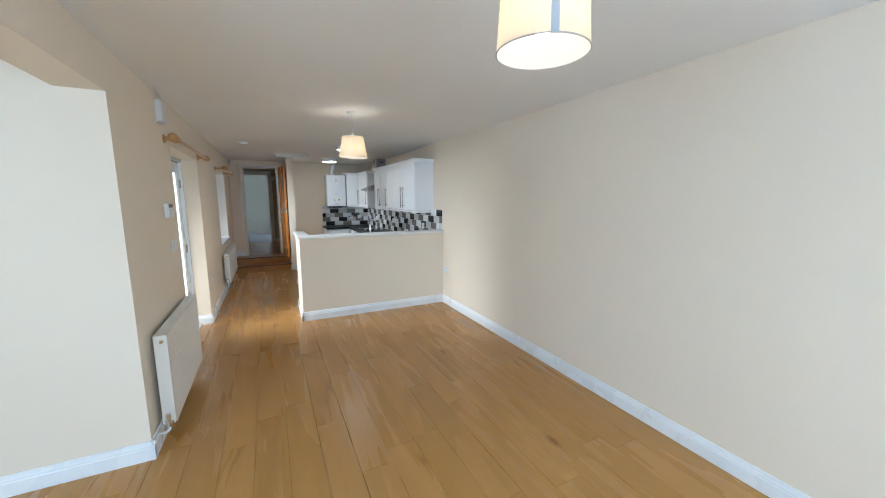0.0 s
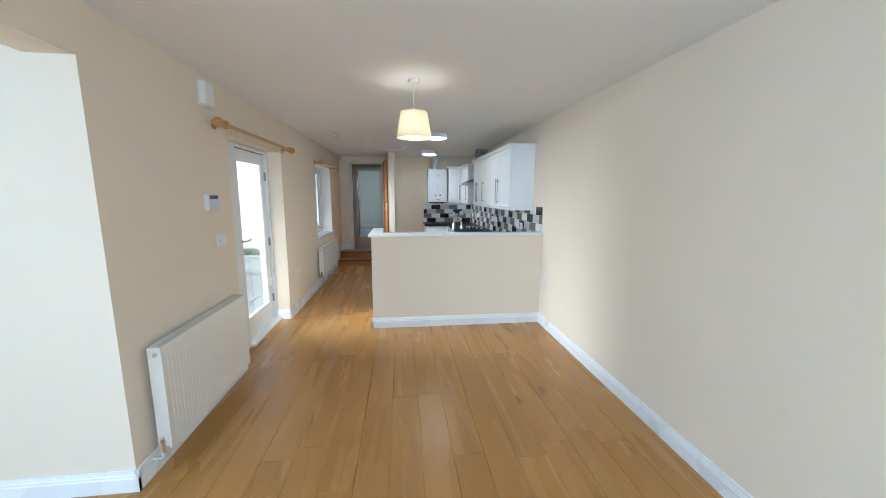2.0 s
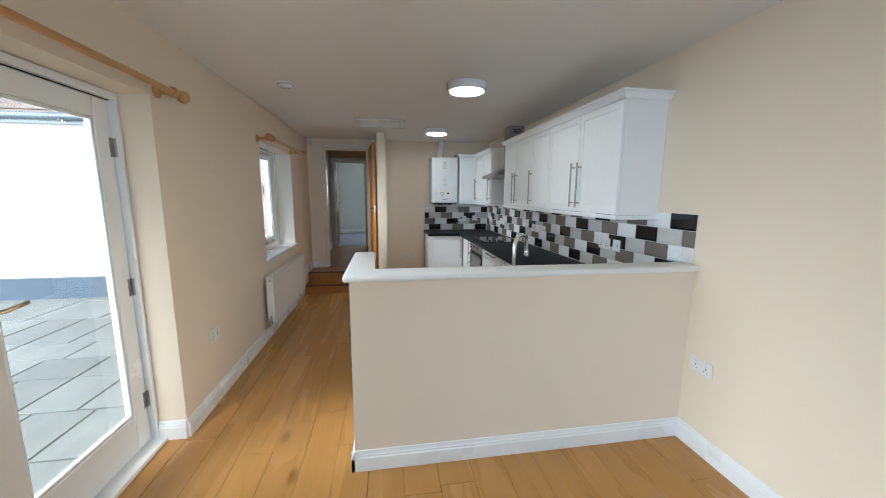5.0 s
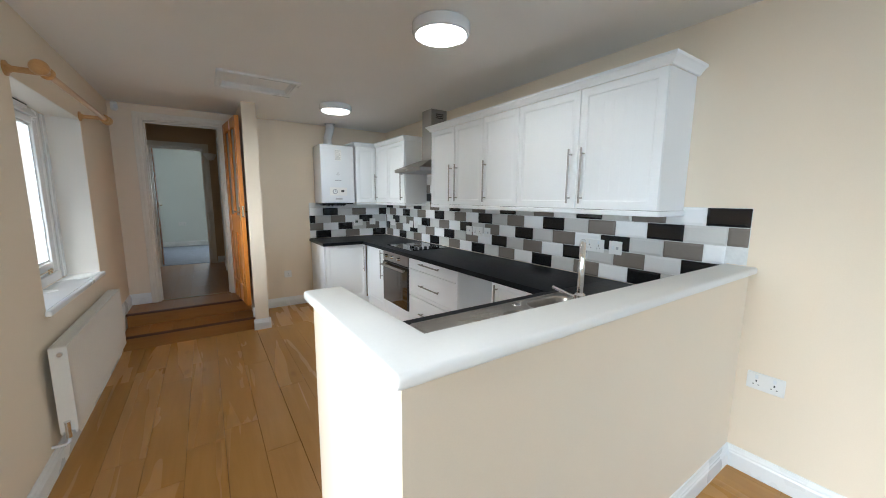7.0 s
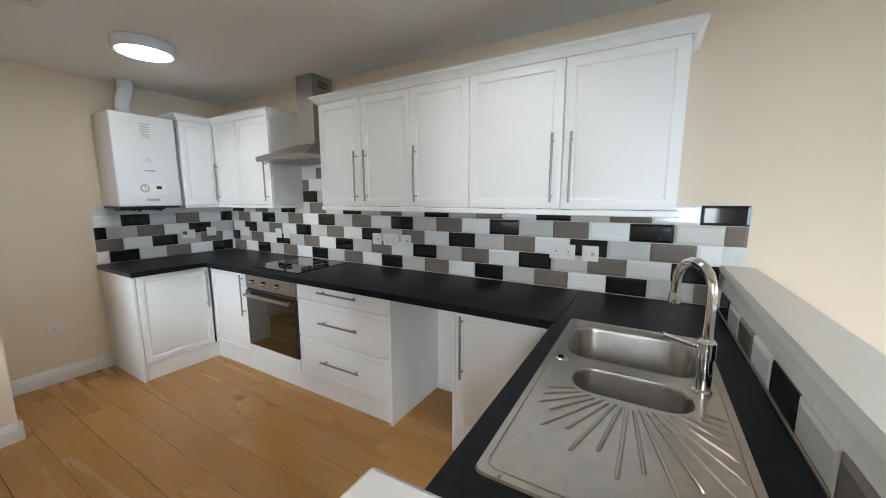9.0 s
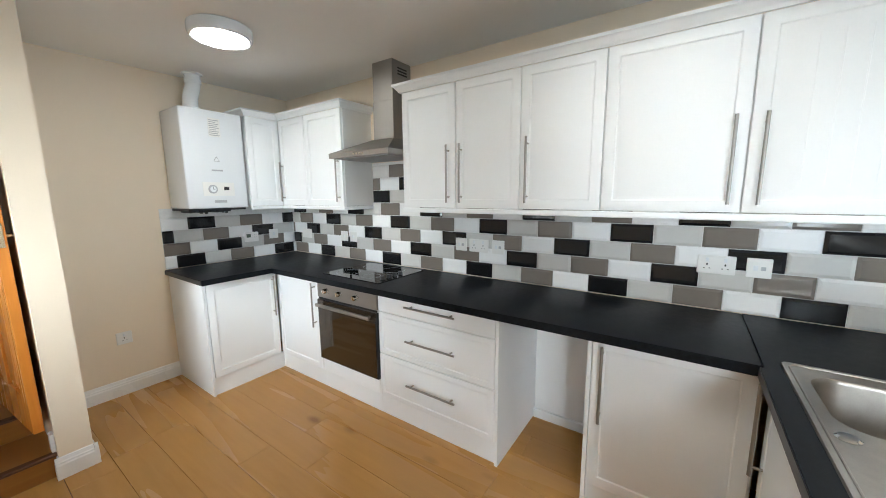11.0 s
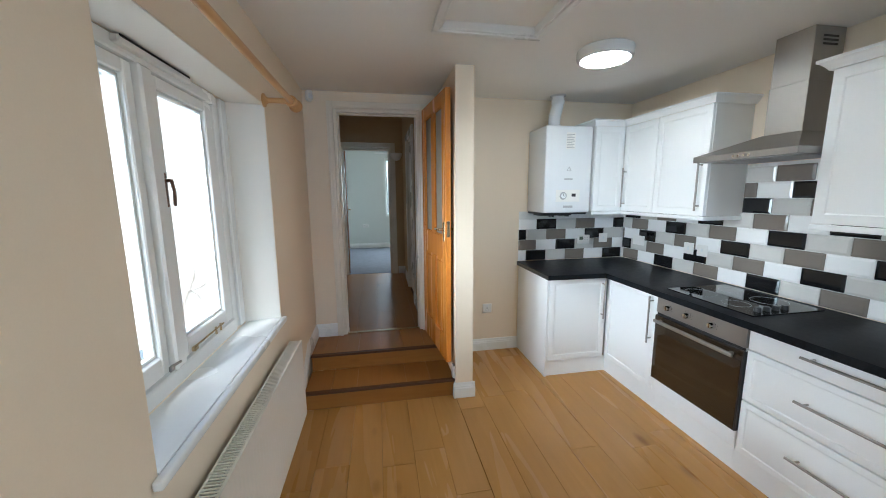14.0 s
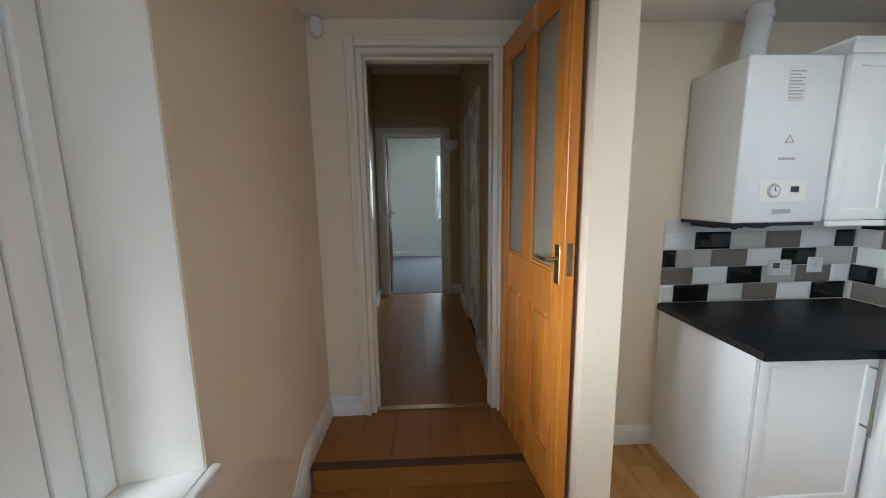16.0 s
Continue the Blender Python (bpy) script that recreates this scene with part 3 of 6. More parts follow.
def garden_door():
    d = thing("door_1", (-0.635, 4.95, 0), "white painted garden door with one tall glass pane, closed", "glazed door", kind="structure")
    x0, x1 = -0.67, -0.62
    y0, y1 = 4.57, 5.40
    f = bmesh.new()
    box(f, -0.695, -0.575, 4.104, y0 - 0.004, 0.0, 2.066, 0.004)
    box(f, -0.695, -0.585, y1 + 0.004, 5.426, 0.0, 2.066, 0.003)
    box(f, -0.695, -0.585, y0 - 0.004, y1 + 0.004, 2.03, 2.066, 0.003)
    part("door_frame", f, M_UPVC, d)
    part("threshold", boxes((-0.715, -0.535, y0 - 0.004, 5.426, 0.0, 0.03), bevel=0.004), M_UPVC, d, "white painted timber threshold")
    part("stile", boxes((x0, x1, y0, 4.685, 0.035, 2.026), bevel=0.004), M_UPVC, d)
    part("stile", boxes((x0, x1, 5.29, y1, 0.035, 2.026), bevel=0.004), M_UPVC, d)
    part("top_rail", boxes((x0, x1, 4.685, 5.29, 1.92, 2.026), bevel=0.004), M_UPVC, d)
    part("bottom_rail", boxes((x0, x1, 4.685, 5.29, 0.035, 0.255), bevel=0.004), M_UPVC, d)
    g = part("pane", boxes((-0.647, -0.643, 4.685, 5.29, 0.255, 1.92)), M_GLASS, d, "tall clear glass pane")
    g.visible_shadow = False
    bead = bmesh.new()
    for r in ((4.685, 4.702, 0.255, 1.92), (5.273, 5.29, 0.255, 1.92), (4.702, 5.273, 0.255, 0.272), (4.702, 5.273, 1.903, 1.92)):
        box(bead, -0.641, -0.625, r[0], r[1], r[2], r[3], 0.004, 2)
    part("glazing_bead", bead, M_UPVC, g)
    # dark strip laid in for the shade of the gap above the leaf
    part("draught_seal", boxes((-0.632, -0.614, y0, y1, 2.0265, 2.0295)), M_DARKSLOT, d, "dark strip standing for the shaded gap at the door head")
    for z in (0.30, 1.00, 1.78):
        h = bmesh.new()
        rod(h, (-0.613, y1 + 0.004, z - 0.05), (-0.613, y1 + 0.004, z + 0.05), 0.007)
        box(h, -0.622, -0.618, y1 - 0.028, y1, z - 0.05, z + 0.05)
        part("hinge", h, M_STEEL, d, "steel butt hinge")
    p = part("handle_plate", boxes((-0.62, -0.612, 4.61, 4.655, 0.98, 1.19), bevel=0.003), M_BRASS, d, "brass handle plate")
    part("handle_lever", tube([(-0.612, 4.632, 1.10), (-0.57, 4.632, 1.10), (-0.563, 4.66, 1.10), (-0.565, 4.745, 1.108)], 0.009), M_BRASS, p, "brass lever")
    part("keyhole", boxes((-0.613, -0.6105, 4.628, 4.637, 1.02, 1.04)), M_DARKSLOT, p)
    return d


def kitchen_window():
    w = thing("window_1", (-0.66, 7.68, 0.845), "white timber casement window of two lights", "window", kind="structure")
    a, b, z0, z1 = 7.134, 8.312, 0.848, 2.066
    x0, x1 = -0.70, -0.61
    fr = bmesh.new()
    box(fr, x0, x1, a, a + 0.05, z0, z1, 0.005)
    box(fr, x0, x1, b - 0.06, b, z0, z1, 0.005)
    box(fr, x0, x1 - 0.012, b - 0.125, b - 0.06, z0, z1, 0.006, 2)
    box(fr, x0, x1, a + 0.05, b - 0.125, z0, z0 + 0.066, 0.005)
    box(fr, x0, x1, a + 0.05, b - 0.125, z1 - 0.05, z1, 0.005)
    part("window_frame", fr, M_UPVC, w)
    part("mullion", boxes((x0, -0.60, 7.595, 7.665, z0 + 0.066, z1 - 0.05), bevel=0.008), M_UPVC, w)
    for n, (s0, s1) in enumerate(((a + 0.052, 7.593), (7.667, b - 0.127))):
        t0, t1 = z0 + 0.068, z1 - 0.052
        sash = bmesh.new()
        ml, mr, mb, mt = (0.055, 0.044, 0.076, 0.048) if n == 0 else (0.062, 0.086, 0.076, 0.048)
        for r in ((s0, s0 + ml, t0, t1), (s1 - mr, s1, t0, t1), (s0 + ml, s1 - mr, t0, t0 + mb), (s0 + ml, s1 - mr, t1 - mt, t1)):
            box(sash, -0.685, -0.625, *r, 0.005)
        for r in ((s0 + ml, s0 + ml + 0.014, t0 + mb, t1 - mt), (s1 - mr - 0.014, s1 - mr, t0 + mb, t1 - mt), (s0 + ml, s1 - mr, t0 + mb, t0 + mb + 0.014), (s0 + ml, s1 - mr, t1 - mt - 0.014, t1 - mt)):
            box(sash, -0.662, -0.640, *r, 0.005, 2)
        so = part("sash", sash, M_UPVC, w, "white painted casement sash")
        g = part("pane", boxes((-0.668, -0.664, s0 + ml - 0.005, s1 - mr + 0.005, t0 + mb - 0.005, t1 - mt + 0.005)), M_GLASS, so, "clear glass pane")
        g.visible_shadow = False
    # catch and stays
    c = bmesh.new()
    box(c, -0.625, -0.617, 7.692, 7.706, 1.53, 1.66, 0.003)
    rod(c, (-0.617, 7.699, 1.63), (-0.600, 7.699, 1.63), 0.007)
    part("window_catch", c, M_BRONZE, w, "dark bronze window catch")
    part("catch_lever", tube([(-0.600, 7.699, 1.635), (-0.594, 7.702, 1.59), (-0.600, 7.708, 1.535)], 0.006), M_BRONZE, w)
    k = bmesh.new()
    box(k, -0.613, -0.603, 7.555, 7.585, 0.925, 0.950, 0.004)
    rod(k, (-0.606, 7.57, 0.945), (-0.590, 7.60, 0.950), 0.005, seg=10)
    part("sash_stop", k, M_STEEL, w, "small grey sash stop")
    for y in (7.89,):
        s = bmesh.new()
        box(s, -0.618, -0.610, y - 0.14, y + 0.15, 0.938, 0.946, 0.002)
        box(s, -0.622, -0.606, y - 0.15, y - 0.12, 0.925, 0.945, 0.003)
        rod(s, (-0.612, y + 0.06, 0.92), (-0.612, y + 0.06, 0.955), 0.005)
        rod(s, (-0.612, y + 0.11, 0.92), (-0.612, y + 0.11, 0.955), 0.005)
        part("window_stay", s, M_BRASS, w, "brass casement stay with pegs")
    v = bmesh.new()
    box(v, -0.612, -0.586, 7.48, 7.91, 2.036, 2.060, 0.004)
    tv = part("trickle_vent", v, M_PLASTIC, w, "slim white trickle vent")
    part("vent_slot", boxes((-0.5875, -0.5845, 7.49, 7.90, 2.0545, 2.062)), M_DARKSLOT, tv, "dark slot")
    sill = bmesh.new()
    box(sill, -0.61, XL + 0.003, 7.132, 8.364, 0.8203, 0.846, 0.001)
    box(sill, XL + 0.001, XL + 0.030, 7.095, 8.385, 0.816, 0.8464, 0.009, 3)
    part("window_sill", sill, M_TRIM, w, "white gloss painted window board")
    o = bmesh.new()
    box(o, -0.80, -0.70, 7.1, 8.355, 0.79, 0.848, 0.006)
    part("outer_sill", o, M_UPVC, w)
    return w


def plain_window(name, plane, lo, hi, z0, z1, axis, label):
    """A casement window of two lights in a wall across the given axis."""
    w = thing(name, (plane, (lo + hi) / 2, z0) if axis == "x" else ((lo + hi) / 2, plane, z0), label, "window", kind="structure")
    def bar(bm, p0, p1, a, b, c, d):
        if axis == "x":
            box(bm, p0, p1, a, b, c, d, 0.004)
        else:
            box(bm, a, b, p0, p1, c, d, 0.004)
    fr = bmesh.new()
    p0, p1 = plane - 0.035, plane + 0.035
    mid = (lo + hi) / 2
    for r in ((lo, lo + 0.06, z0, z1), (hi - 0.06, hi, z0, z1), (lo + 0.06, hi - 0.06, z0, z0 + 0.06), (lo + 0.06, hi - 0.06, z1 - 0.06, z1), (mid - 0.03, mid + 0.03, z0 + 0.06, z1 - 0.06)):
        bar(fr, p0, p1, *r)
    part("window_frame", fr, M_UPVC, w)
    for a, b in ((lo + 0.06, mid - 0.03), (mid + 0.03, hi - 0.06)):
        bm = bmesh.new()
        bar(bm, plane - 0.004, plane + 0.004, a, b, z0 + 0.06, z1 - 0.06)
        part("pane", bm, M_GLASS, w, "clear glass pane").visible_shadow = False
    return w


def steps():
    """Two timber steps up to the hall."""
    for n, (y0, y1, z0, z1) in enumerate(((8.70, 9.04, 0, HZ / 2), (9.04, YB, HZ / 2, HZ))):
        s = thing("step", (0.15, y0, z0), "oak laminate step with a dark timber nosing", "step", "steps to the hall", "structure")
        base = 0.0 if n == 0 else HZ / 2
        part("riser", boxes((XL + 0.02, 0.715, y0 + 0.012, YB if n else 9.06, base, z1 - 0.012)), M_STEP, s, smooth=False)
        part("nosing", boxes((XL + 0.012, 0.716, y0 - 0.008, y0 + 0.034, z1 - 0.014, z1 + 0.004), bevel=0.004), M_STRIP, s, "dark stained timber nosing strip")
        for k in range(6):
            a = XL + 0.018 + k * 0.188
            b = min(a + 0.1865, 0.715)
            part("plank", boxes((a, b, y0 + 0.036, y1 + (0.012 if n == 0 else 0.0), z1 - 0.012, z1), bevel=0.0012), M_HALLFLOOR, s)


def floors():
    """Laminate planks laid along the room, with staggered ends."""
    f = tagged(part("floor", boxes((XA, XL, YF, YA, -0.2, -0.012), (-0.60, XL, 4.105, 5.428, -0.2, -0.012), (XL, XR, YF, 8.70, -0.2, -0.012), (0.717, XR, 8.70, YB, -0.2, -0.012)), M_STRIP, smooth=False), "oak laminate plank floor with a satin sheen", "floor", kind="structure")
    rng = random.Random(4)
    pw, pl, gap = 0.192, 1.29, 0.0007

    def lay(parent, x0, x1, y0, y1, z, timber):
        x = x0
        while x < x1 - 0.01:
            xe = min(x + pw, x1)
            y = y0 - rng.uniform(0.1, pl - 0.1)
            while y < y1:
                ys, ye = max(y, y0), min(y + pl, y1)
                if ye - ys > 0.03:
                    bm = bmesh.new()
                    box(bm, x + gap, xe - gap, ys + gap, ye - gap, z - 0.012, z, 0.0007)
                    part("plank", bm, timber, parent, smooth=False)
                y += pl
            x += pw

    lay(f, XL - 0.003, 0.717, YF, 8.712, 0.0, M_FLOOR)
    lay(f, 0.7185, XR, YF, YB, 0.0, M_FLOOR)
    lay(f, XA, XL - 0.004, YF, YA, 0.0, M_FLOOR)
    lay(f, -0.60, XL - 0.004, 4.11, 5.428, 0.0, M_FLOOR)
    h = tagged(part("floor_hall", boxes((-0.61, 0.73, YB, 12.09, 0.05, HZ - 0.012)), M_STRIP, smooth=False), "oak laminate hall floor, darkened in colour for the shade", "floor", kind="structure")
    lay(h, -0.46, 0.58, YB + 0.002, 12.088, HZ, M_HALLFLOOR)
    strip = boxes((-0.155, 0.53, YB + 0.02, YB + 0.06, HZ + 0.0015, HZ + 0.006), bevel=0.002)
    tagged(part("trim_threshold", strip, M_BRASS), "worn brass threshold strip in the hall doorway", "threshold strip", kind="structure")


# ---- courtyard ----
def courtyard():
    g = -0.2
    tagged(part("ground", boxes((-400, 400, -300, 400, -0.6, g - 0.03)), M_EARTH, smooth=False), "bare ground round the house", "ground", kind="structure")
    pav = tagged(part("pavement", boxes((-8.0, XO, 2.9, 9.75, g - 0.05, g - 0.012)), M_JOINT, smooth=False), "courtyard paving of grey stone slabs", "paving", kind="structure")
    rng = random.Random(11)
    y = 3.06
    while y < 9.74:
        dy = rng.choice((0.45, 0.6, 0.6, 0.9))
        dy = min(dy, 9.745 - y)
        if dy < 0.15:
            break
        x = XO - 0.01
        while x > -7.9:
            dx = rng.choice((0.45, 0.6, 0.75, 0.9))
            bm = bmesh.new()
            lift = rng.uniform(-0.002, 0.002)
            box(bm, x - dx + 0.008, x - 0.008, y + 0.008, y + dy - 0.008, g - 0.02, g + lift, 0.005)
            part("slab", bm, M_SLAB, pav, smooth=False)
            x -= dx
        y += dy
    # out-of-view wall, added to keep the courtyard lamp out of the alcove window
    tagged(part("wall_garden", boxes((-4.45, -4.25, -4.5, 2.85, g - 0.3, 2.75)), M_RENDERWALL, smooth=False), "unseen plain wall added to shade the alcove window", "garden wall", kind="structure")
    b = thing("outbuilding", (-4.4, 9.75, g), "single-storey cream rendered building with a blue-grey plinth", "building")
    part("wall", boxes((-8.5, XO - 0.004, 9.752, 10.0, g - 0.02, 2.62)), M_RENDERWALL, b, "cream roughcast rendered wall", smooth=False)
    part("plinth", boxes((-8.5, XO - 0.004, 9.722, 9.752, g - 0.02, 0.15), bevel=0.004), M_PLINTH, b, "blue-grey painted plinth", smooth=False)
    gut = tube([(XO - 0.01, 9.66, 2.70), (-8.5, 9.66, 2.68)], 0.055)
    gt = part("gutter", gut, M_GUTTER, b, "dark grey half-round gutter")
    part("fascia", boxes((-8.5, XO - 0.004, 9.715, 9.74, 2.58, 2.76)), M_GUTTER, b, "dark grey fascia board")
    for k in range(8):
        part("gutter_bracket", boxes((-1.2 - k * 0.95, -1.17 - k * 0.95, 9.60, 9.716, 2.62, 2.65), bevel=0.003), M_GUTTER, gt)
    roof = part("roof", prism(bmesh.new(), [(0, -0.12, 2.76), (0, 3.0, 4.9), (0, 3.0, 4.8), (0, -0.12, 2.72)], (XO - 0.01, 9.75, 0), (-8.6, 9.75, 0)), M_ROOF, b, "brown tiled roof slope", smooth=False)
    bm = bmesh.new()
    box(bm, -0.11, 0.11, 0, 0.24, 0, 0.016, 0.004)
    bmesh.ops.rotate(bm, verts=bm.verts, cent=(0, 0, 0), matrix=Matrix.Rotation(radians(32), 3, "X"))
    bm.transform(Matrix.Translation(ORIGIN[b]))
    first = part("roof_tile", bm, M_ROOF, roof, smooth=False)
    for r in range(5):
        for k in range(34):
            ob = first if r == k == 0 else new("roof_tile", first.data)
            ob.parent = roof
            ob.location = Vector((-0.9 - k * 0.225 - (r % 2) * 0.11, 9.61 + r * 0.175, 2.765 + r * 0.1115)) - ORIGIN[b]
    v = thing("climbing_stem", (-1.7, 9.75, 0.2), "bare dry climber stems on the rendered wall", "climbing plant")
    for pts in (((-1.95, 0.15), (-1.93, 0.38), (-1.88, 0.52), (-1.80, 0.63), (-1.70, 0.69), (-1.60, 0.705), (-1.53, 0.66), (-1.50, 0.59)),
                ((-1.74, 0.15), (-1.72, 0.42), (-1.62, 0.66), (-1.55, 0.82), (-1.53, 0.90), (-1.59, 0.945)),
                ((-1.60, 0.705), (-1.50, 0.73), (-1.42, 0.80))):
        part("stem", tube([(x, 9.743, z) for x, z in pts], 0.0045, 8), M_STEM, v)
    # planter with a low shrub
    p = thing("planter", (-2.3, 9.2, g), "weathered stone trough planter with a low grey-green shrub", "planter")
    bm = bmesh.new()
    x0, x1, y0, y1, z0, z1, t = -2.98, -2.03, 8.98, 9.50, g + 0.0, g + 0.42, 0.05
    for r in ((x0, x1, y0, y0 + t), (x0, x1, y1 - t, y1), (x0, x0 + t, y0 + t, y1 - t), (x1 - t, x1, y0 + t, y1 - t)):
        box(bm, *r, z0 + 0.05, z1, 0.008)
    box(bm, x0 + 0.02, x1 - 0.02, y0 + 0.02, y1 - 0.02, z0, z0 + 0.08, 0.006)
    for r in ((x0 - 0.015, x1 + 0.015, y0 - 0.015, y0 + t + 0.004), (x0 - 0.015, x1 + 0.015, y1 - t - 0.004, y1 + 0.015)):
        box(bm, *r, z1 - 0.05, z1 + 0.012, 0.008)
    part("trough", bm, M_STONE, p)
    part("soil", boxes((x0 + t, x1 - t, y0 + t, y1 - t, z0 + 0.10, z1 - 0.04)), M_SOIL, p)
    rng = random.Random(7)
    bm = bmesh.new()
    for k in range(420):
        a, r = rng.uniform(0, 6.283), abs(rng.gauss(0, 0.13))
        base = Vector((-2.42 + r * math.cos(a) * 2.1, 9.24 + max(-0.15, min(0.15, r * math.sin(a))), z1 - 0.04 + rng.uniform(0, 0.17) * max(0.2, 1 - r * 2.2)))
        way = Vector((rng.gauss(0, 0.6), rng.gauss(0, 0.6), rng.uniform(0.2, 1.0))).normalized()
        side = way.orthogonal().normalized()
        ln, wd = rng.uniform(0.035, 0.085), rng.uniform(0.006, 0.013)
        vs = [bm.verts.new(base), bm.verts.new(base + way * ln * 0.5 + side * wd), bm.verts.new(base + way * ln), bm.verts.new(base + way * ln * 0.5 - side * wd)]
        bm.faces.new(vs)
    part("shrub_leaves", bm, M_LEAF, p, "clump of narrow grey-green leaves", smooth=False)
    bm = bmesh.new()
    for k in range(16):
        a = rng.uniform(0, 6.283)
        rod(bm, (-2.42 + 0.1 * math.cos(a), 9.24 + 0.05 * math.sin(a), z1 - 0.06), (-2.42 + 0.25 * math.cos(a), 9.24 + 0.1 * math.sin(a), z1 + 0.1), 0.004, 0.002, 6)
    part("shrub_stems", bm, M_SOIL, p, "thin woody stems")

# ---- kitchen ----
def face(x, y, z, way):
    """Pose of a front that faces '-x', '-y' or '+y': local x runs along it, local -y comes out of it."""
    return pose(x, y, z, 0, 0, {"-x": -90, "-y": 0, "+y": 180, "+x": 90}[way])


def front_panel(w, h, t=0.019, margin=0.068, raised=True):
    """A foil-wrapped front from (0, 0) to (w, h), its face at y = 0, with a routed groove and raised centre."""
    bm = bmesh.new()
    bmesh.ops.create_cube(bm, size=1.0)
    bmesh.ops.transform(bm, verts=bm.verts, matrix=Matrix.Translation((w / 2, t / 2, h / 2)) @ Matrix.Diagonal((w - 0.003, t, h - 0.003, 1)))
    bm.faces.ensure_lookup_table()
    if raised and min(w, h) > 2.6 * margin:
        f = min(bm.faces, key=lambda q: q.calc_center_median().y)
        bmesh.ops.inset_region(bm, faces=[f], thickness=margin, depth=0)
        bmesh.ops.inset_region(bm, faces=[f], thickness=0.007, depth=-0.005)
        bmesh.ops.inset_region(bm, faces=[f], thickness=0.008, depth=0)
        bmesh.ops.inset_region(bm, faces=[f], thickness=0.018, depth=0.005)
    edges = [e for e in bm.edges if all(abs(v.co.x - w / 2) > w / 2 - 0.004 or abs(v.co.z - h / 2) > h / 2 - 0.004 for v in e.verts) and any(v.co.y < 0.002 for v in e.verts)]
    bmesh.ops.bevel(bm, geom=edges, offset=0.003, segments=2, affect="EDGES", profile=0.5)
    return bm


def bar_handle(parent, m, a, b):
    """Round steel bar handle between two places (u, w) of a front."""
    (u0, w0), (u1, w1) = a, b
    ln = math.hypot(u1 - u0, w1 - w0)
    du, dw = (u1 - u0) / ln, (w1 - w0) / ln
    bm = bmesh.new()
    rod(bm, (u0, -0.034, w0), (u1, -0.034, w1), 0.0065, seg=14)
    for f in (0.035, ln - 0.035):
        rod(bm, (u0 + du * f, 0.001, w0 + dw * f), (u0 + du * f, -0.034, w0 + dw * f), 0.005, seg=10)
    return part("handle", bm, M_STEEL, parent, "brushed steel bar handle", m.copy())


def unit_door(unit, m, w, h, handle=None, name="door", margin=0.068, raised=True, boards=0):
    d = part(name, front_panel(w, h, margin=margin, raised=raised), M_UNIT, unit, "", m.copy())
    for k in range(1, boards):
        x = margin + 0.03 + (w - 2 * margin - 0.06) * k / boards
        part("bead", boxes((x - 0.002, x + 0.002, -0.001, 0.002, margin + 0.035, h - margin - 0.035), bevel=0.0008), M_UNIT, d, "", m.copy())
    if handle:
        bar_handle(d, m, *handle)
    return d


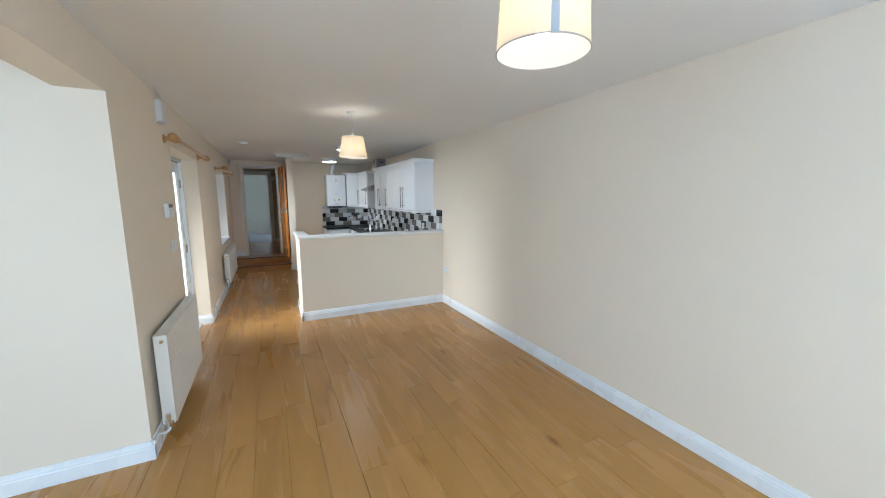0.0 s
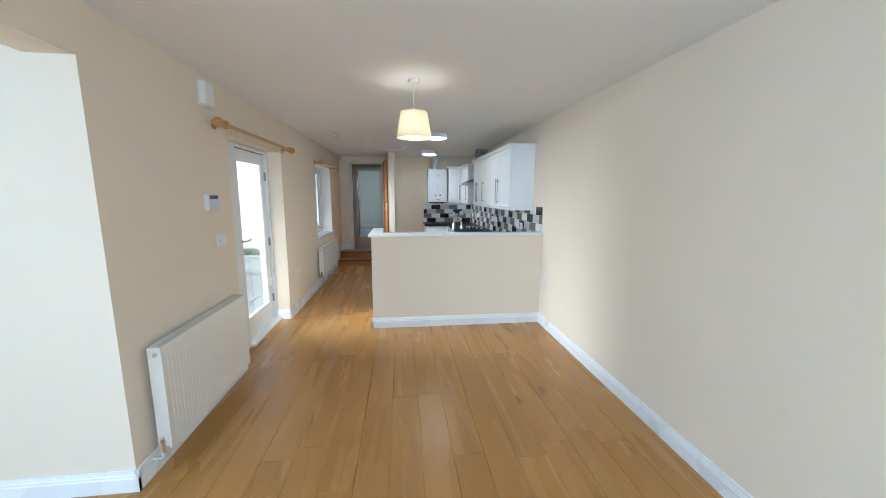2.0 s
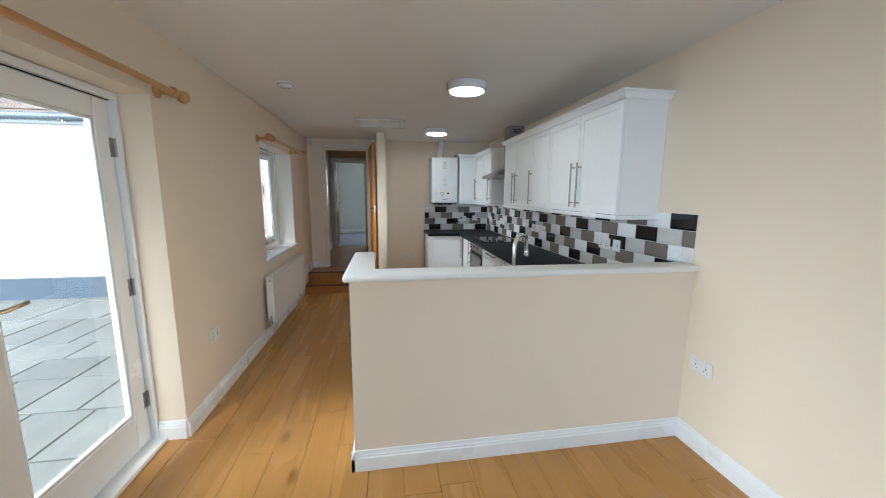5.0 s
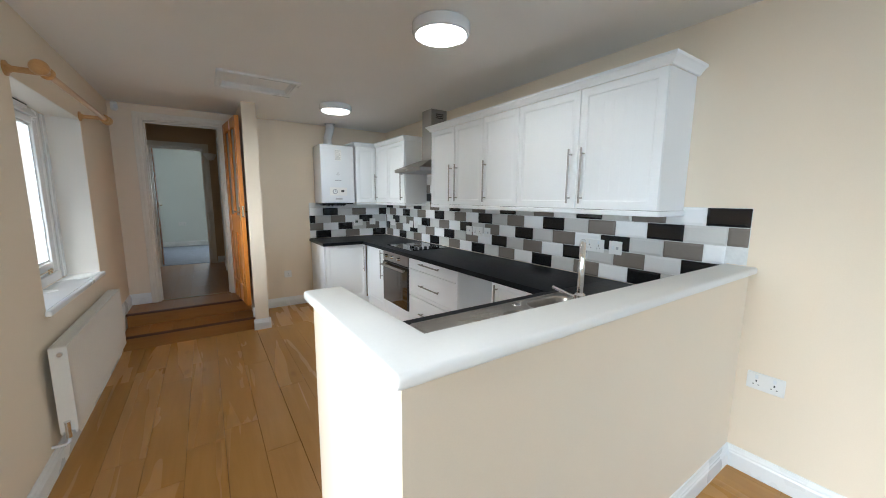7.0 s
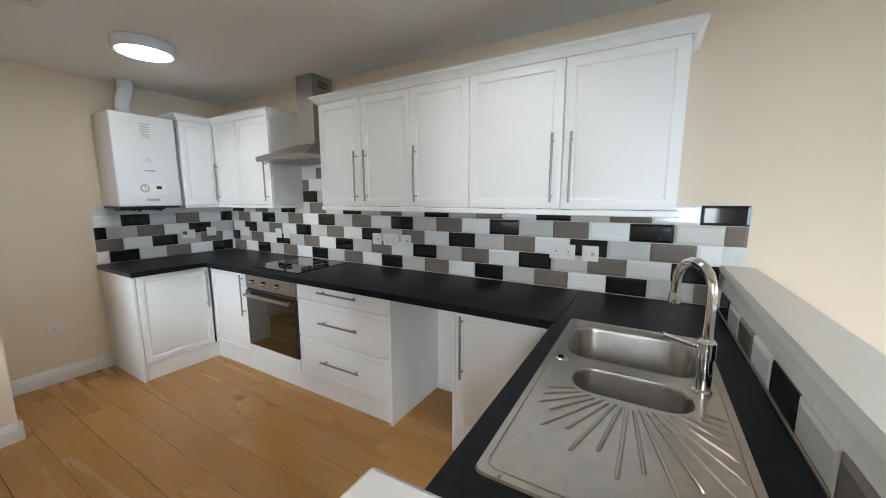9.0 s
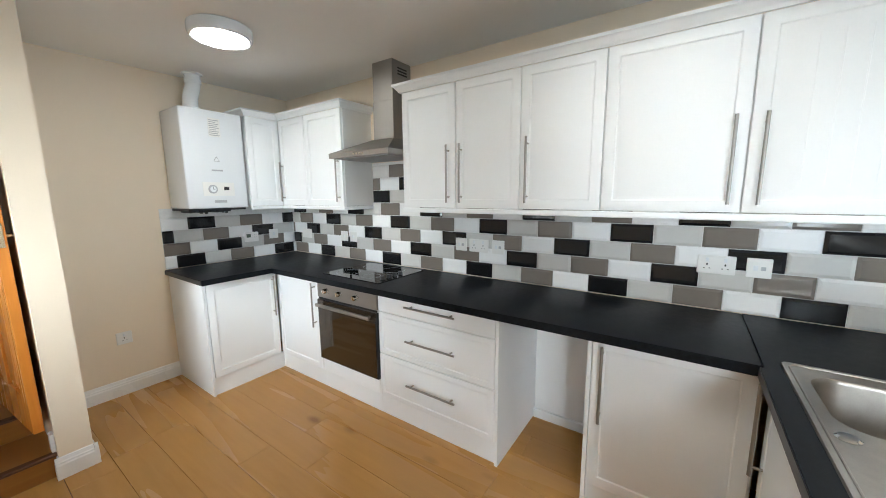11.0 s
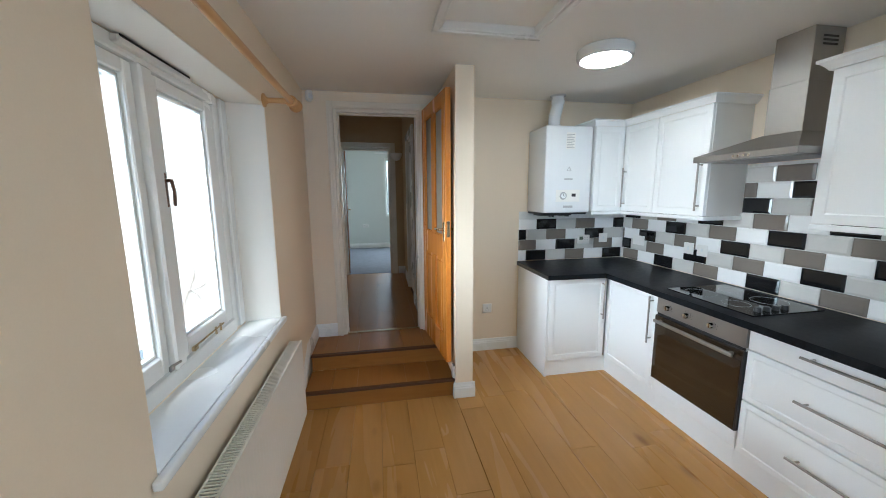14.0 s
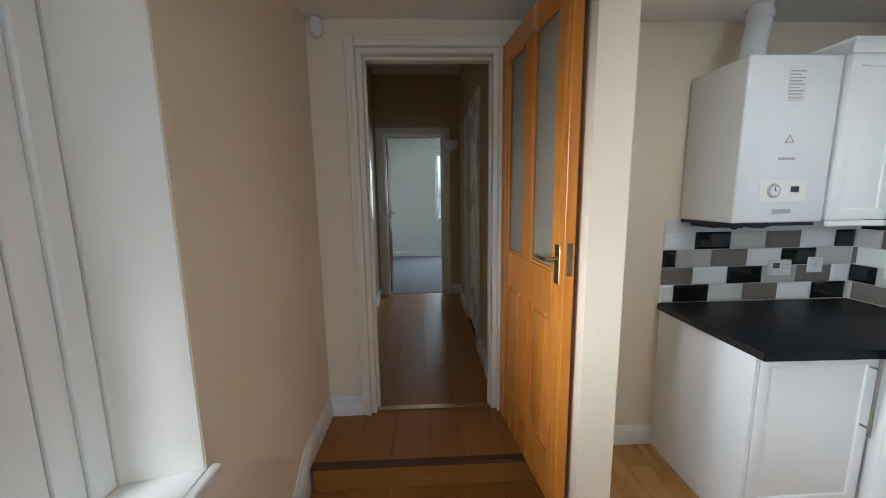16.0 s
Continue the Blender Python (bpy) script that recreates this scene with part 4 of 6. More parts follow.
def base_units():
    FX, PX = 2.098, 2.117
    # corner base unit on the long wall
    u = thing("base_cabinet", (2.4, 8.56, 0), "white corner base cabinet with one panelled door", "kitchen cabinet", "fitted base units")
    part("body", boxes((FX + 0.021, XR - 0.002, 8.285, 8.885, 0.14, 0.868)), M_CARCASS, u)
    m = face(FX, 8.835, 0.14, "-x")
    unit_door(u, m, 0.555, 0.725, ((0.515, 0.35), (0.515, 0.70)), margin=0.06)
    part("plinth", boxes((PX, PX + 0.018, 8.262, 8.848, 0, 0.138)), M_UNIT, u)
    # rear base unit
    u = thing("base_cabinet", (1.82, 9.15, 0), "white end base cabinet with one panelled door", "kitchen cabinet", "fitted base units")
    part("body", boxes((1.553, 2.09, 8.854, YB - 0.003, 0.14, 0.868)), M_CARCASS, u)
    part("end_panel", boxes((1.533, 1.551, 8.832, YB - 0.003, 0.0, 0.868), bevel=0.001), M_UNIT, u)
    m = face(1.555, 8.832, 0.14, "-y")
    unit_door(u, m, 0.53, 0.725, ((0.49, 0.36), (0.49, 0.70)))
    part("plinth", boxes((1.553, PX + 0.018, 8.848, 8.866, 0, 0.138)), M_UNIT, u)
    # oven housing and oven
    u = thing("oven_housing", (2.4, 7.96, 0), "white oven housing with a plain panel below the oven", "kitchen cabinet", "fitted base units")
    part("side", boxes((FX + 0.002, XR - 0.002, 8.262, 8.28, 0.14, 0.868)), M_CARCASS, u)
    part("side", boxes((FX + 0.002, XR - 0.002, 7.652, 7.664, 0.14, 0.868)), M_CARCASS, u)
    part("lower_panel", front_panel(0.60, 0.105, raised=False), M_UNIT, u, "", face(FX, 8.26, 0.142, "-x"))
    part("plinth", boxes((PX, PX + 0.018, 7.665, 8.261, 0, 0.138)), M_UNIT, u)
    o = thing("oven", (2.3, 7.96, 0.25), "built-in single oven with steel fascia and dark glass door", "oven")
    part("body", boxes((FX + 0.02, 2.62, 7.668, 8.258, 0.252, 0.86)), M_BLACK, o)
    m = face(FX, 8.272, 0.25, "-x")
    f = part("control_panel", boxes((0.0, 0.622, -0.012, 0.019, 0.490, 0.612), bevel=0.003), M_STEEL, o, "brushed steel control panel", m.copy())
    for u_ in (0.105, 0.255, 0.425):
        k = lathe([(0.0, 0.030), (0.014, 0.030), (0.017, 0.026), (0.019, 0.004), (0.021, 0.0), (0, 0)], (u_, -0.012, 0.548), (0, -1, 0), 24)
        box(k, u_ - 0.003, u_ + 0.003, -0.046, -0.040, 0.534, 0.562, 0.001)
        part("knob", k, M_CHROME, f, "chrome control knob", m.copy())
    for u_ in (0.105, 0.255, 0.425):
        marks = bmesh.new()
        for a in range(7):
            q = radians(210 - a * 40)
            box(marks, u_ + 0.030 * math.cos(q) - 0.0015, u_ + 0.030 * math.cos(q) + 0.0015, -0.0128, -0.0122, 0.548 + 0.030 * math.sin(q) - 0.0015, 0.548 + 0.030 * math.sin(q) + 0.0015)
        tagged(part("dial_marks", marks, M_DARKSLOT, f, "", m.copy()), kind="stuff")
    part("vent_slot", boxes((0.004, 0.618, -0.004, 0.018, 0.474, 0.488)), M_DARKSLOT, o, "", m.copy())
    d = part("oven_door", boxes((0.0, 0.622, -0.016, 0.019, 0.0, 0.472), bevel=0.003), M_BLACK, o, "dark glass oven door", m.copy())
    part("door_glass", boxes((0.008, 0.614, -0.0185, -0.0165, 0.008, 0.412)), M_OVENGLASS, d, "smoked brown glass", m.copy())
    part("door_trim", boxes((0.002, 0.620, -0.0185, -0.0165, 0.416, 0.470)), M_OVENGLASS, d, "", m.copy())
    hb = bmesh.new()
    box(hb, 0.03, 0.592, -0.062, -0.046, 0.428, 0.452, 0.004, 2)
    for a in (0.05, 0.555):
        box(hb, a, a + 0.018, -0.048, -0.017, 0.432, 0.448, 0.002)
    part("oven_handle", hb, M_STEEL, d, "flat steel oven handle", m.copy())
    # drawer unit
    u = thing("drawer_cabinet", (2.4, 7.22, 0), "white cabinet with three wide drawers", "kitchen cabinet", "fitted base units")
    part("body", boxes((FX + 0.021, XR - 0.002, 6.79, 7.648, 0.14, 0.868)), M_CARCASS, u)
    part("end_panel", boxes((FX - 0.002, XR - 0.003, 6.768, 6.786, 0.0, 0.868), bevel=0.001), M_UNIT, u)
    for z0, z1, hz in ((0.140, 0.445, 0.300), (0.449, 0.735, 0.595), (0.739, 0.866, 0.815)):
        m = face(FX, 7.646, z0, "-x")
        d = part("drawer", front_panel(0.856, z1 - z0, margin=0.045, raised=(z1 - z0) > 0.2), M_UNIT, u, "", m.copy())
        bar_handle(d, m, (0.256, hz - z0), (0.618, hz - z0))
    part("plinth", boxes((PX, PX + 0.018, 6.79, 7.664, 0, 0.138)), M_UNIT, u)
    # open appliance space
    bp = tagged(part("back_panel", boxes((XR - 0.02, XR - 0.003, 6.335, 6.766, 0.0, 0.868)), M_CARCASS, smooth=False), "plain white back panel in the empty appliance space", "panel", kind="structure")
    t = bmesh.new()
    box(t, XR - 0.045, XR - 0.021, 6.335, 6.766, 0.0, 0.06, 0.004)
    part("rail", t, M_UNIT, bp)
    # corner unit by the sink
    u = thing("base_cabinet", (2.4, 6.04, 0), "white base cabinet beside the empty appliance space", "kitchen cabinet", "fitted base units")
    part("body", boxes((FX + 0.021, XR - 0.003, 5.735, 6.312, 0.14, 0.868)), M_CARCASS, u)
    part("end_panel", boxes((FX + 0.003, XR - 0.003, 6.314, 6.332, 0.0, 0.868), bevel=0.001), M_UNIT, u)
    m = face(FX, 6.312, 0.14, "-x")
    unit_door(u, m, 0.565, 0.725, ((0.045, 0.34), (0.045, 0.70)))
    part("plinth", boxes((PX, PX + 0.018, 5.735, 6.312, 0, 0.138)), M_UNIT, u)
    # units under the sink, facing the kitchen
    for a, b, hside in ((2.095, 1.50, 0.05), (1.496, 0.90, 0.54)):
        u = thing("base_cabinet", ((a + b) / 2, 5.4, 0), "white base cabinet under the sink worktop", "kitchen cabinet", "fitted base units")
        part("side", boxes((b, b + 0.018, 5.11, 5.70, 0.14, 0.868)), M_CARCASS, u)
        m = face(a, 5.722, 0.14, "+y")
        unit_door(u, m, a - b, 0.725, ((hside, 0.35), (hside, 0.70)))
        part("plinth", boxes((b, a, 5.66, 5.678, 0, 0.138)), M_UNIT, u)
        part("bottom", boxes((b + 0.018, a, 5.11, 5.70, 0.14, 0.158)), M_CARCASS, u)
    fp = tagged(part("filler_panel", boxes((0.749, 0.897, 5.11, 5.722, 0, 0.868)), M_UNIT, smooth=False), "white filler panel at the end of the sink units", "panel", kind="structure")


def worktops():
    z0, z1 = 0.870, 0.910
    bm = bmesh.new()
    e = 0.006
    shape = [(1.512, 8.775), (2.030, 8.775), (2.030, 5.771), (2.046, 5.757), (XR - 0.011, 5.757), (XR - 0.011, YB - 0.011), (1.512, YB - 0.011)]
    lo, hi = [bm.verts.new((x, y, z0)) for x, y in shape], [bm.verts.new((x, y, z1)) for x, y in shape]
    n = len(shape)
    for k in range(n):
        bm.faces.new((lo[k], lo[(k + 1) % n], hi[(k + 1) % n], hi[k]))
    bm.faces.new(lo)
    bm.faces.new(hi)
    bmesh.ops.bevel(bm, geom=[q for q in bm.edges if abs(q.verts[0].co.z - q.verts[1].co.z) < 1e-4], offset=e, segments=3, affect="EDGES", profile=0.5)
    w = tagged(part("worktop", bm, M_WORKTOP), "black laminate worktop along two walls", "worktop")
    part("edge_strip", boxes((1.509, 1.5118, 8.781, YB - 0.014, z0 + 0.003, z1 - 0.003), bevel=0.001), M_BLACK, w, "matt black end edging strip")
    bm = bmesh.new()
    xs, ys = (0.749, 1.405, 2.026, 2.045, XR - 0.011), (5.100, 5.225, 5.680, 5.7555, 5.768)
    cells = {(i, j) for i in range(4) for j in range(4)} - {(1, 1), (2, 1), (2, 3), (3, 3)}
    for i, j in cells:
        q = ((xs[i], ys[j]), (xs[i + 1], ys[j]), (xs[i + 1], ys[j + 1]), (xs[i], ys[j + 1]))
        for z in (z0, z1):
            bm.faces.new([bm.verts.new((x, y, z)) for x, y in q])
        for k, n in enumerate(((i, j - 1), (i + 1, j), (i, j + 1), (i - 1, j))):
            if n not in cells:
                (ax, ay), (bx, by) = q[k], q[(k + 1) % 4]
                bm.faces.new([bm.verts.new(p) for p in ((ax, ay, z0), (bx, by, z0), (bx, by, z1), (ax, ay, z1))])
    bmesh.ops.remove_doubles(bm, verts=bm.verts[:], dist=1e-4)
    w = tagged(part("worktop", bm, M_WORKTOP, smooth=False), "black laminate sink worktop behind the half-height wall", "worktop")
    part("edge_strip", boxes((0.753, 2.020, 5.7683, 5.7708, z0 + 0.003, z1 - 0.003), bevel=0.001), M_BLACK, w, "matt black front edging strip")


def rounded(x0, x1, y0, y1, r, seg=6):
    pts = []
    for cx, cy, a0 in ((x1 - r, y1 - r, 0), (x0 + r, y1 - r, 90), (x0 + r, y0 + r, 180), (x1 - r, y0 + r, 270)):
        for k in range(seg + 1):
            a = radians(a0 + 90 * k / seg)
            pts.append((cx + r * math.cos(a), cy + r * math.sin(a)))
    return pts


def sink():
    s = thing("kitchen_sink", (1.575, 5.45, 0.91), "stainless steel one-and-a-half bowl sink with ribbed drainer", "sink")
    zt = 0.916
    bm = bmesh.new()
    loops = []
    for pts in (rounded(1.048, 2.108, 5.198, 5.706, 0.022), rounded(1.705, 2.030, 5.250, 5.660, 0.075), rounded(1.475, 1.635, 5.285, 5.600, 0.070)):
        vs = [bm.verts.new((x, y, zt)) for x, y in pts]
        loops.append((pts, vs))
        for a, b in zip(vs, vs[1:] + vs[:1]):
            bm.edges.new((a, b))
    bmesh.ops.triangle_fill(bm, use_beauty=True, edges=bm.edges[:])
    # turned-down rim
    pts, vs = loops[0]
    cx, cy = 1.578, 5.452
    low = [bm.verts.new((cx + (x - cx) * 1.006, cy + (y - cy) * 1.010, 0.9105)) for x, y in pts]
    for k in range(len(vs)):
        j = (k + 1) % len(vs)
        bm.faces.new((vs[k], vs[j], low[j], low[k]))
    part("deck", bm, M_SINK, s, "satin steel sink deck")
    for pts, depth in ((loops[1][0], 0.155), (loops[2][0], 0.12)):
        b = bmesh.new()
        cx, cy = sum(p[0] for p in pts) / len(pts), sum(p[1] for p in pts) / len(pts)
        prev = None
        for f, d in ((1.0, 0.0), (0.985, 0.004), (0.97, 0.012), (0.93, depth * 0.8), (0.88, depth * 0.95), (0.80, depth), (0.15, depth + 0.004)):
            ring = [b.verts.new((cx + (x - cx) * f, cy + (y - cy) * f, zt - d)) for x, y in pts]
            if prev:
                for k in range(len(ring)):
                    j = (k + 1) % len(ring)
                    b.faces.new((prev[k], prev[j], ring[j], ring[k]))
            prev = ring
        b.faces.new(prev)
        bo = part("bowl", b, M_SINK, s, "steel bowl")
        part("waste", lathe([(0.0, 0.006), (0.012, 0.006), (0.022, 0.004), (0.034, 0.003), (0.037, 0.0), (0.0, 0.0)], (cx, cy, zt - depth - 0.003)), M_CHROME, bo, "round chrome waste")
    # ridges fan out over the drainer
    rb = bmesh.new()
    for k in range(19):
        a = radians(-76 + k * 7.7)
        c0 = Vector((1.555, 5.44, zt + 0.0005))
        way = Vector((-math.cos(a), math.sin(a), 0))
        reach = min((1.555 - 1.09) / max(math.cos(a), 0.05), 0.215 / max(abs(math.sin(a)), 0.03))
        r1 = min(0.50 - 0.05 * (k % 2) - 0.011 * k, reach)
        r0 = 1 / math.hypot(math.cos(a) / 0.095, math.sin(a) / 0.175) + 0.012 + 0.008 * (k % 2)
        if r1 > r0 + 0.03:
            p, q = c0 + way * r0, c0 + way * r1
            add(rb, tube([p + Vector((0, 0, -0.004)), p + way * 0.012 + Vector((0, 0, -0.001)), q - way * 0.012 + Vector((0, 0, -0.001)), q + Vector((0, 0, -0.004))], 0.0055, 10))
    part("drainer_rib", rb, M_SINK, s, "fan of pressed drainer ridges")
    rim = bmesh.new()
    pts = rounded(1.068, 2.088, 5.215, 5.690, 0.03)
    add(rim, tube([(x, y, zt + 0.0005) for x, y in pts + pts[:1]], 0.003, 6, False))
    part("deck_bead", rim, M_SINK, s)
    part("overflow", lathe([(0, 0.004), (0.018, 0.004), (0.024, 0.0), (0, 0)], (1.665, 5.655, zt + 0.001)), M_CHROME, s, "oval chrome plug knob")
    t = thing("kitchen_tap", (1.64, 5.262, 0.917), "chrome swan-neck mixer tap with lever", "tap")
    part("base", lathe([(0, 0.0), (0.027, 0.0), (0.027, 0.006), (0.021, 0.012), (0.020, 0.10), (0.024, 0.105), (0.024, 0.15), (0.016, 0.16), (0, 0.16)], (1.64, 5.262, 0.917)), M_CHROME, t)
    arc = [(1.64, 5.262, 1.07), (1.64, 5.262, 1.21)]
    ux, uy = 0.82, 0.57
    for k in range(1, 10):
        a = radians(180 - k * 20)
        d = 0.068 * (1 + math.cos(a))
        arc.append((1.64 + ux * d, 5.262 + uy * d, 1.21 + 0.075 * math.sin(a)))
    arc.append((1.64 + ux * 0.138, 5.262 + uy * 0.138, 1.17))
    sp = part("spout", tube(arc, 0.0135, 14), M_CHROME, t, "chrome swan-neck spout")
    part("nozzle", lathe([(0, 0), (0.016, 0), (0.017, 0.01), (0.015, 0.035), (0, 0.035)], (1.64 + ux * 0.138, 5.262 + uy * 0.138, 1.14)), M_CHROME, sp)
    part("lever", tube([(1.64, 5.282, 1.05), (1.62, 5.327, 1.065), (1.595, 5.372, 1.085)], 0.007), M_CHROME, t, "chrome lever")


def hob_and_hood():
    h = thing("hob", (2.36, 7.95, 0.91), "black ceramic glass hob with four side knobs", "hob")
    part("glass", boxes((2.125, 2.61, 7.66, 8.245, 0.9105, 0.917), bevel=0.002), M_HOB, h)
    for cx, cy, r in ((2.25, 8.10, 0.09), (2.49, 8.10, 0.07), (2.25, 7.86, 0.07), (2.49, 7.86, 0.09)):
        bm = bmesh.new()
        pts = [(cx + r * math.cos(a * math.pi / 24), cy + r * math.sin(a * math.pi / 24), 0.9172) for a in range(49)]
        add(bm, tube(pts, 0.0008, 4, False))
        part("zone_mark", bm, M_GREY, h)
    for k in range(4):
        part("knob", lathe([(0, 0.024), (0.013, 0.024), (0.016, 0.02), (0.018, 0.0), (0, 0)], (2.22 + k * 0.062, 7.715, 0.917), seg=20), M_BLACK, h, "black control knob")
    c = thing("cooker_hood", (2.46, 7.94, 1.77), "brushed steel chimney cooker hood on the tiled wall", "cooker hood")
    bm = bmesh.new()
    y0, y1, x0, x1 = 7.64, 8.24, 2.235, XR - 0.012
    ring = [[(x0, y0, 1.765), (x0, y1, 1.765), (x1, y1, 1.765), (x1, y0, 1.765)], [(x0, y0, 1.80), (x0, y1, 1.80), (x1, y1, 1.80), (x1, y0, 1.80)], [(2.465, 7.795, 1.905), (2.465, 8.005, 1.905), (x1, 8.005, 1.905), (x1, 7.795, 1.905)]]
    vs = [[bm.verts.new(p) for p in r] for r in ring]
    for a, b in zip(vs, vs[1:]):
        for k in range(4):
            bm.faces.new((a[k], a[(k + 1) % 4], b[(k + 1) % 4], b[k]))
    bm.faces.new(vs[0])
    bm.faces.new(vs[2])
    part("canopy", bm, M_STEEL, c, "sloped steel canopy", smooth=False)
    part("filter", boxes((2.27, 2.64, 7.68, 8.20, 1.760, 1.764)), M_GREY, c, "grey grease filter")
    part("chimney", boxes((2.47, x1, 7.80, 8.00, 1.905, 2.17), bevel=0.002), M_STEEL, c)
    ch = part("chimney", boxes((2.473, x1, 7.803, 7.997, 2.17, ZC), bevel=0.002), M_STEEL, c)
    sl = bmesh.new()
    for k in range(3):
        box(sl, 2.53, 2.63, 7.801, 7.8035, 2.35 + k * 0.02, 2.36 + k * 0.02)
    part("vent_slot", sl, M_DARKSLOT, ch)
    bt = bmesh.new()
    for k in range(4):
        rod(bt, (x0 - 0.002, 7.88 + k * 0.03, 1.782), (x0 + 0.002, 7.88 + k * 0.03, 1.782), 0.007)
    part("button", bt, M_CHROME, c, "row of small push buttons")


def cornice(bm, pts, z):
    """Moulded cornice along corner points, its profile turned out to the given side."""
    prof = ((0.0, 0.0), (0.012, 0.0), (0.018, 0.012), (0.036, 0.032), (0.046, 0.038), (0.046, 0.052), (0.0, 0.052))
    P = [Vector((*p, 0)) for p in pts]
    rings = []
    for i, p in enumerate(P):
        way_in = (P[i] - P[i - 1]).normalized() if i else (P[1] - P[0]).normalized()
        way_out = (P[i + 1] - P[i]).normalized() if i < len(P) - 1 else way_in
        n0, n1 = Vector((-way_in.y, way_in.x, 0)), Vector((-way_out.y, way_out.x, 0))
        nn = (n0 + n1).normalized()
        nn /= max(nn.dot(n0), 0.3)
        rings.append([bm.verts.new(p - nn * d + Vector((0, 0, z + h))) for d, h in prof])
    n = len(prof)
    for a, b in zip(rings, rings[1:]):
        for k in range(n):
            bm.faces.new((a[k], a[(k + 1) % n], b[(k + 1) % n], b[k]))
    bm.faces.new(rings[0])
    bm.faces.new(rings[-1])
    return bm


def wall_units():
    WX, z0, z1 = 2.365, 1.41, 2.16
    rows = ((5.322, 6.367, ((5.322, 5.835, 0.045), (5.838, 6.367, 0.49)), "wide white wall cabinet with two panelled doors"),
            (6.367, 6.788, ((6.370, 6.788, 0.045),), "narrow white wall cabinet with one panelled door"),
            (6.788, 7.63, ((6.790, 7.206, 0.045), (7.209, 7.628, 0.375)), "white wall cabinet with two panelled doors"))
    for a, b, doors, label in rows:
        u = thing("wall_cabinet", (2.53, (a + b) / 2, z0), label, "kitchen cabinet", "fitted wall units")
        part("body", boxes((WX + 0.021, XR - 0.002, a + 0.001, b - 0.001, z0, z1), bevel=0.001), M_CARCASS, u)
        for d0, d1, hu in doors:
            m = face(WX, d1, z0, "-x")
            w = d1 - d0
            hh = {0.045: 0.045, 0.49: w - 0.045, 0.375: w - 0.045}[hu]
            unit_door(u, m, w, z1 - z0 - 0.003, ((hh, 0.035), (hh, 0.385)), boards=5 if d0 < 5.4 else 0)
    fix = thing("cabinet_trim", (2.5, 6.4, 2.16), "white moulded cornice and light rail on the wall cabinets", "cabinet trim", kind="structure")
    part("cornice", cornice(bmesh.new(), [(XR - 0.002, 7.632), (WX + 0.004, 7.632), (WX + 0.004, 5.318), (XR - 0.002, 5.318)], 2.157), M_UNIT, fix, smooth=False)
    part("light_rail", boxes((WX - 0.004, WX + 0.020, 5.310, 7.634, 1.378, 1.408), (WX + 0.020, XR - 0.012, 5.310, 5.330, 1.378, 1.408), bevel=0.004), M_UNIT, fix)
    # corner units by the boiler
    u = thing("wall_cabinet", (2.53, 8.68, z0), "white corner wall cabinet with two doors", "kitchen cabinet", "fitted wall units")
    part("body", boxes((WX + 0.021, XR - 0.002, 8.25, YB - 0.002, z0, z1), bevel=0.001), M_CARCASS, u)
    for d0, d1, end in ((8.252, 8.717, 1), (8.720, 9.095, 0)):
        m = face(WX, d1, z0, "-x")
        w = d1 - d0
        hh = w - 0.04 if end else 0.04
        unit_door(u, m, w, z1 - z0 - 0.003, ((hh, 0.035), (hh, 0.385)))
    u = thing("wall_cabinet", (2.23, 9.28, z0), "slim white wall cabinet beside the boiler", "kitchen cabinet", "fitted wall units")
    part("body", boxes((2.08, WX + 0.018, 9.121, YB - 0.002, z0, z1), bevel=0.001), M_CARCASS, u)
    unit_door(u, face(2.08, 9.10, z0, "-y"), 0.285, z1 - z0 - 0.003)
    fix = thing("cabinet_trim", (2.3, 9.0, 2.16), "white moulded cornice and light rail on the corner cabinets", "cabinet trim", kind="structure")
    part("cornice", cornice(bmesh.new(), [(2.08, YB - 0.002), (2.08, 9.104), (WX + 0.004, 9.104), (WX + 0.004, 8.248), (XR - 0.002, 8.248)], 2.157), M_UNIT, fix, smooth=False)
    part("light_rail", boxes((WX - 0.004, WX + 0.020, 8.242, 9.10, 1.380, 1.408), (2.08, WX - 0.004, 9.096, 9.12, 1.380, 1.408), (WX + 0.020, XR - 0.012, 8.242, 8.262, 1.380, 1.408), bevel=0.003), M_UNIT, fix)


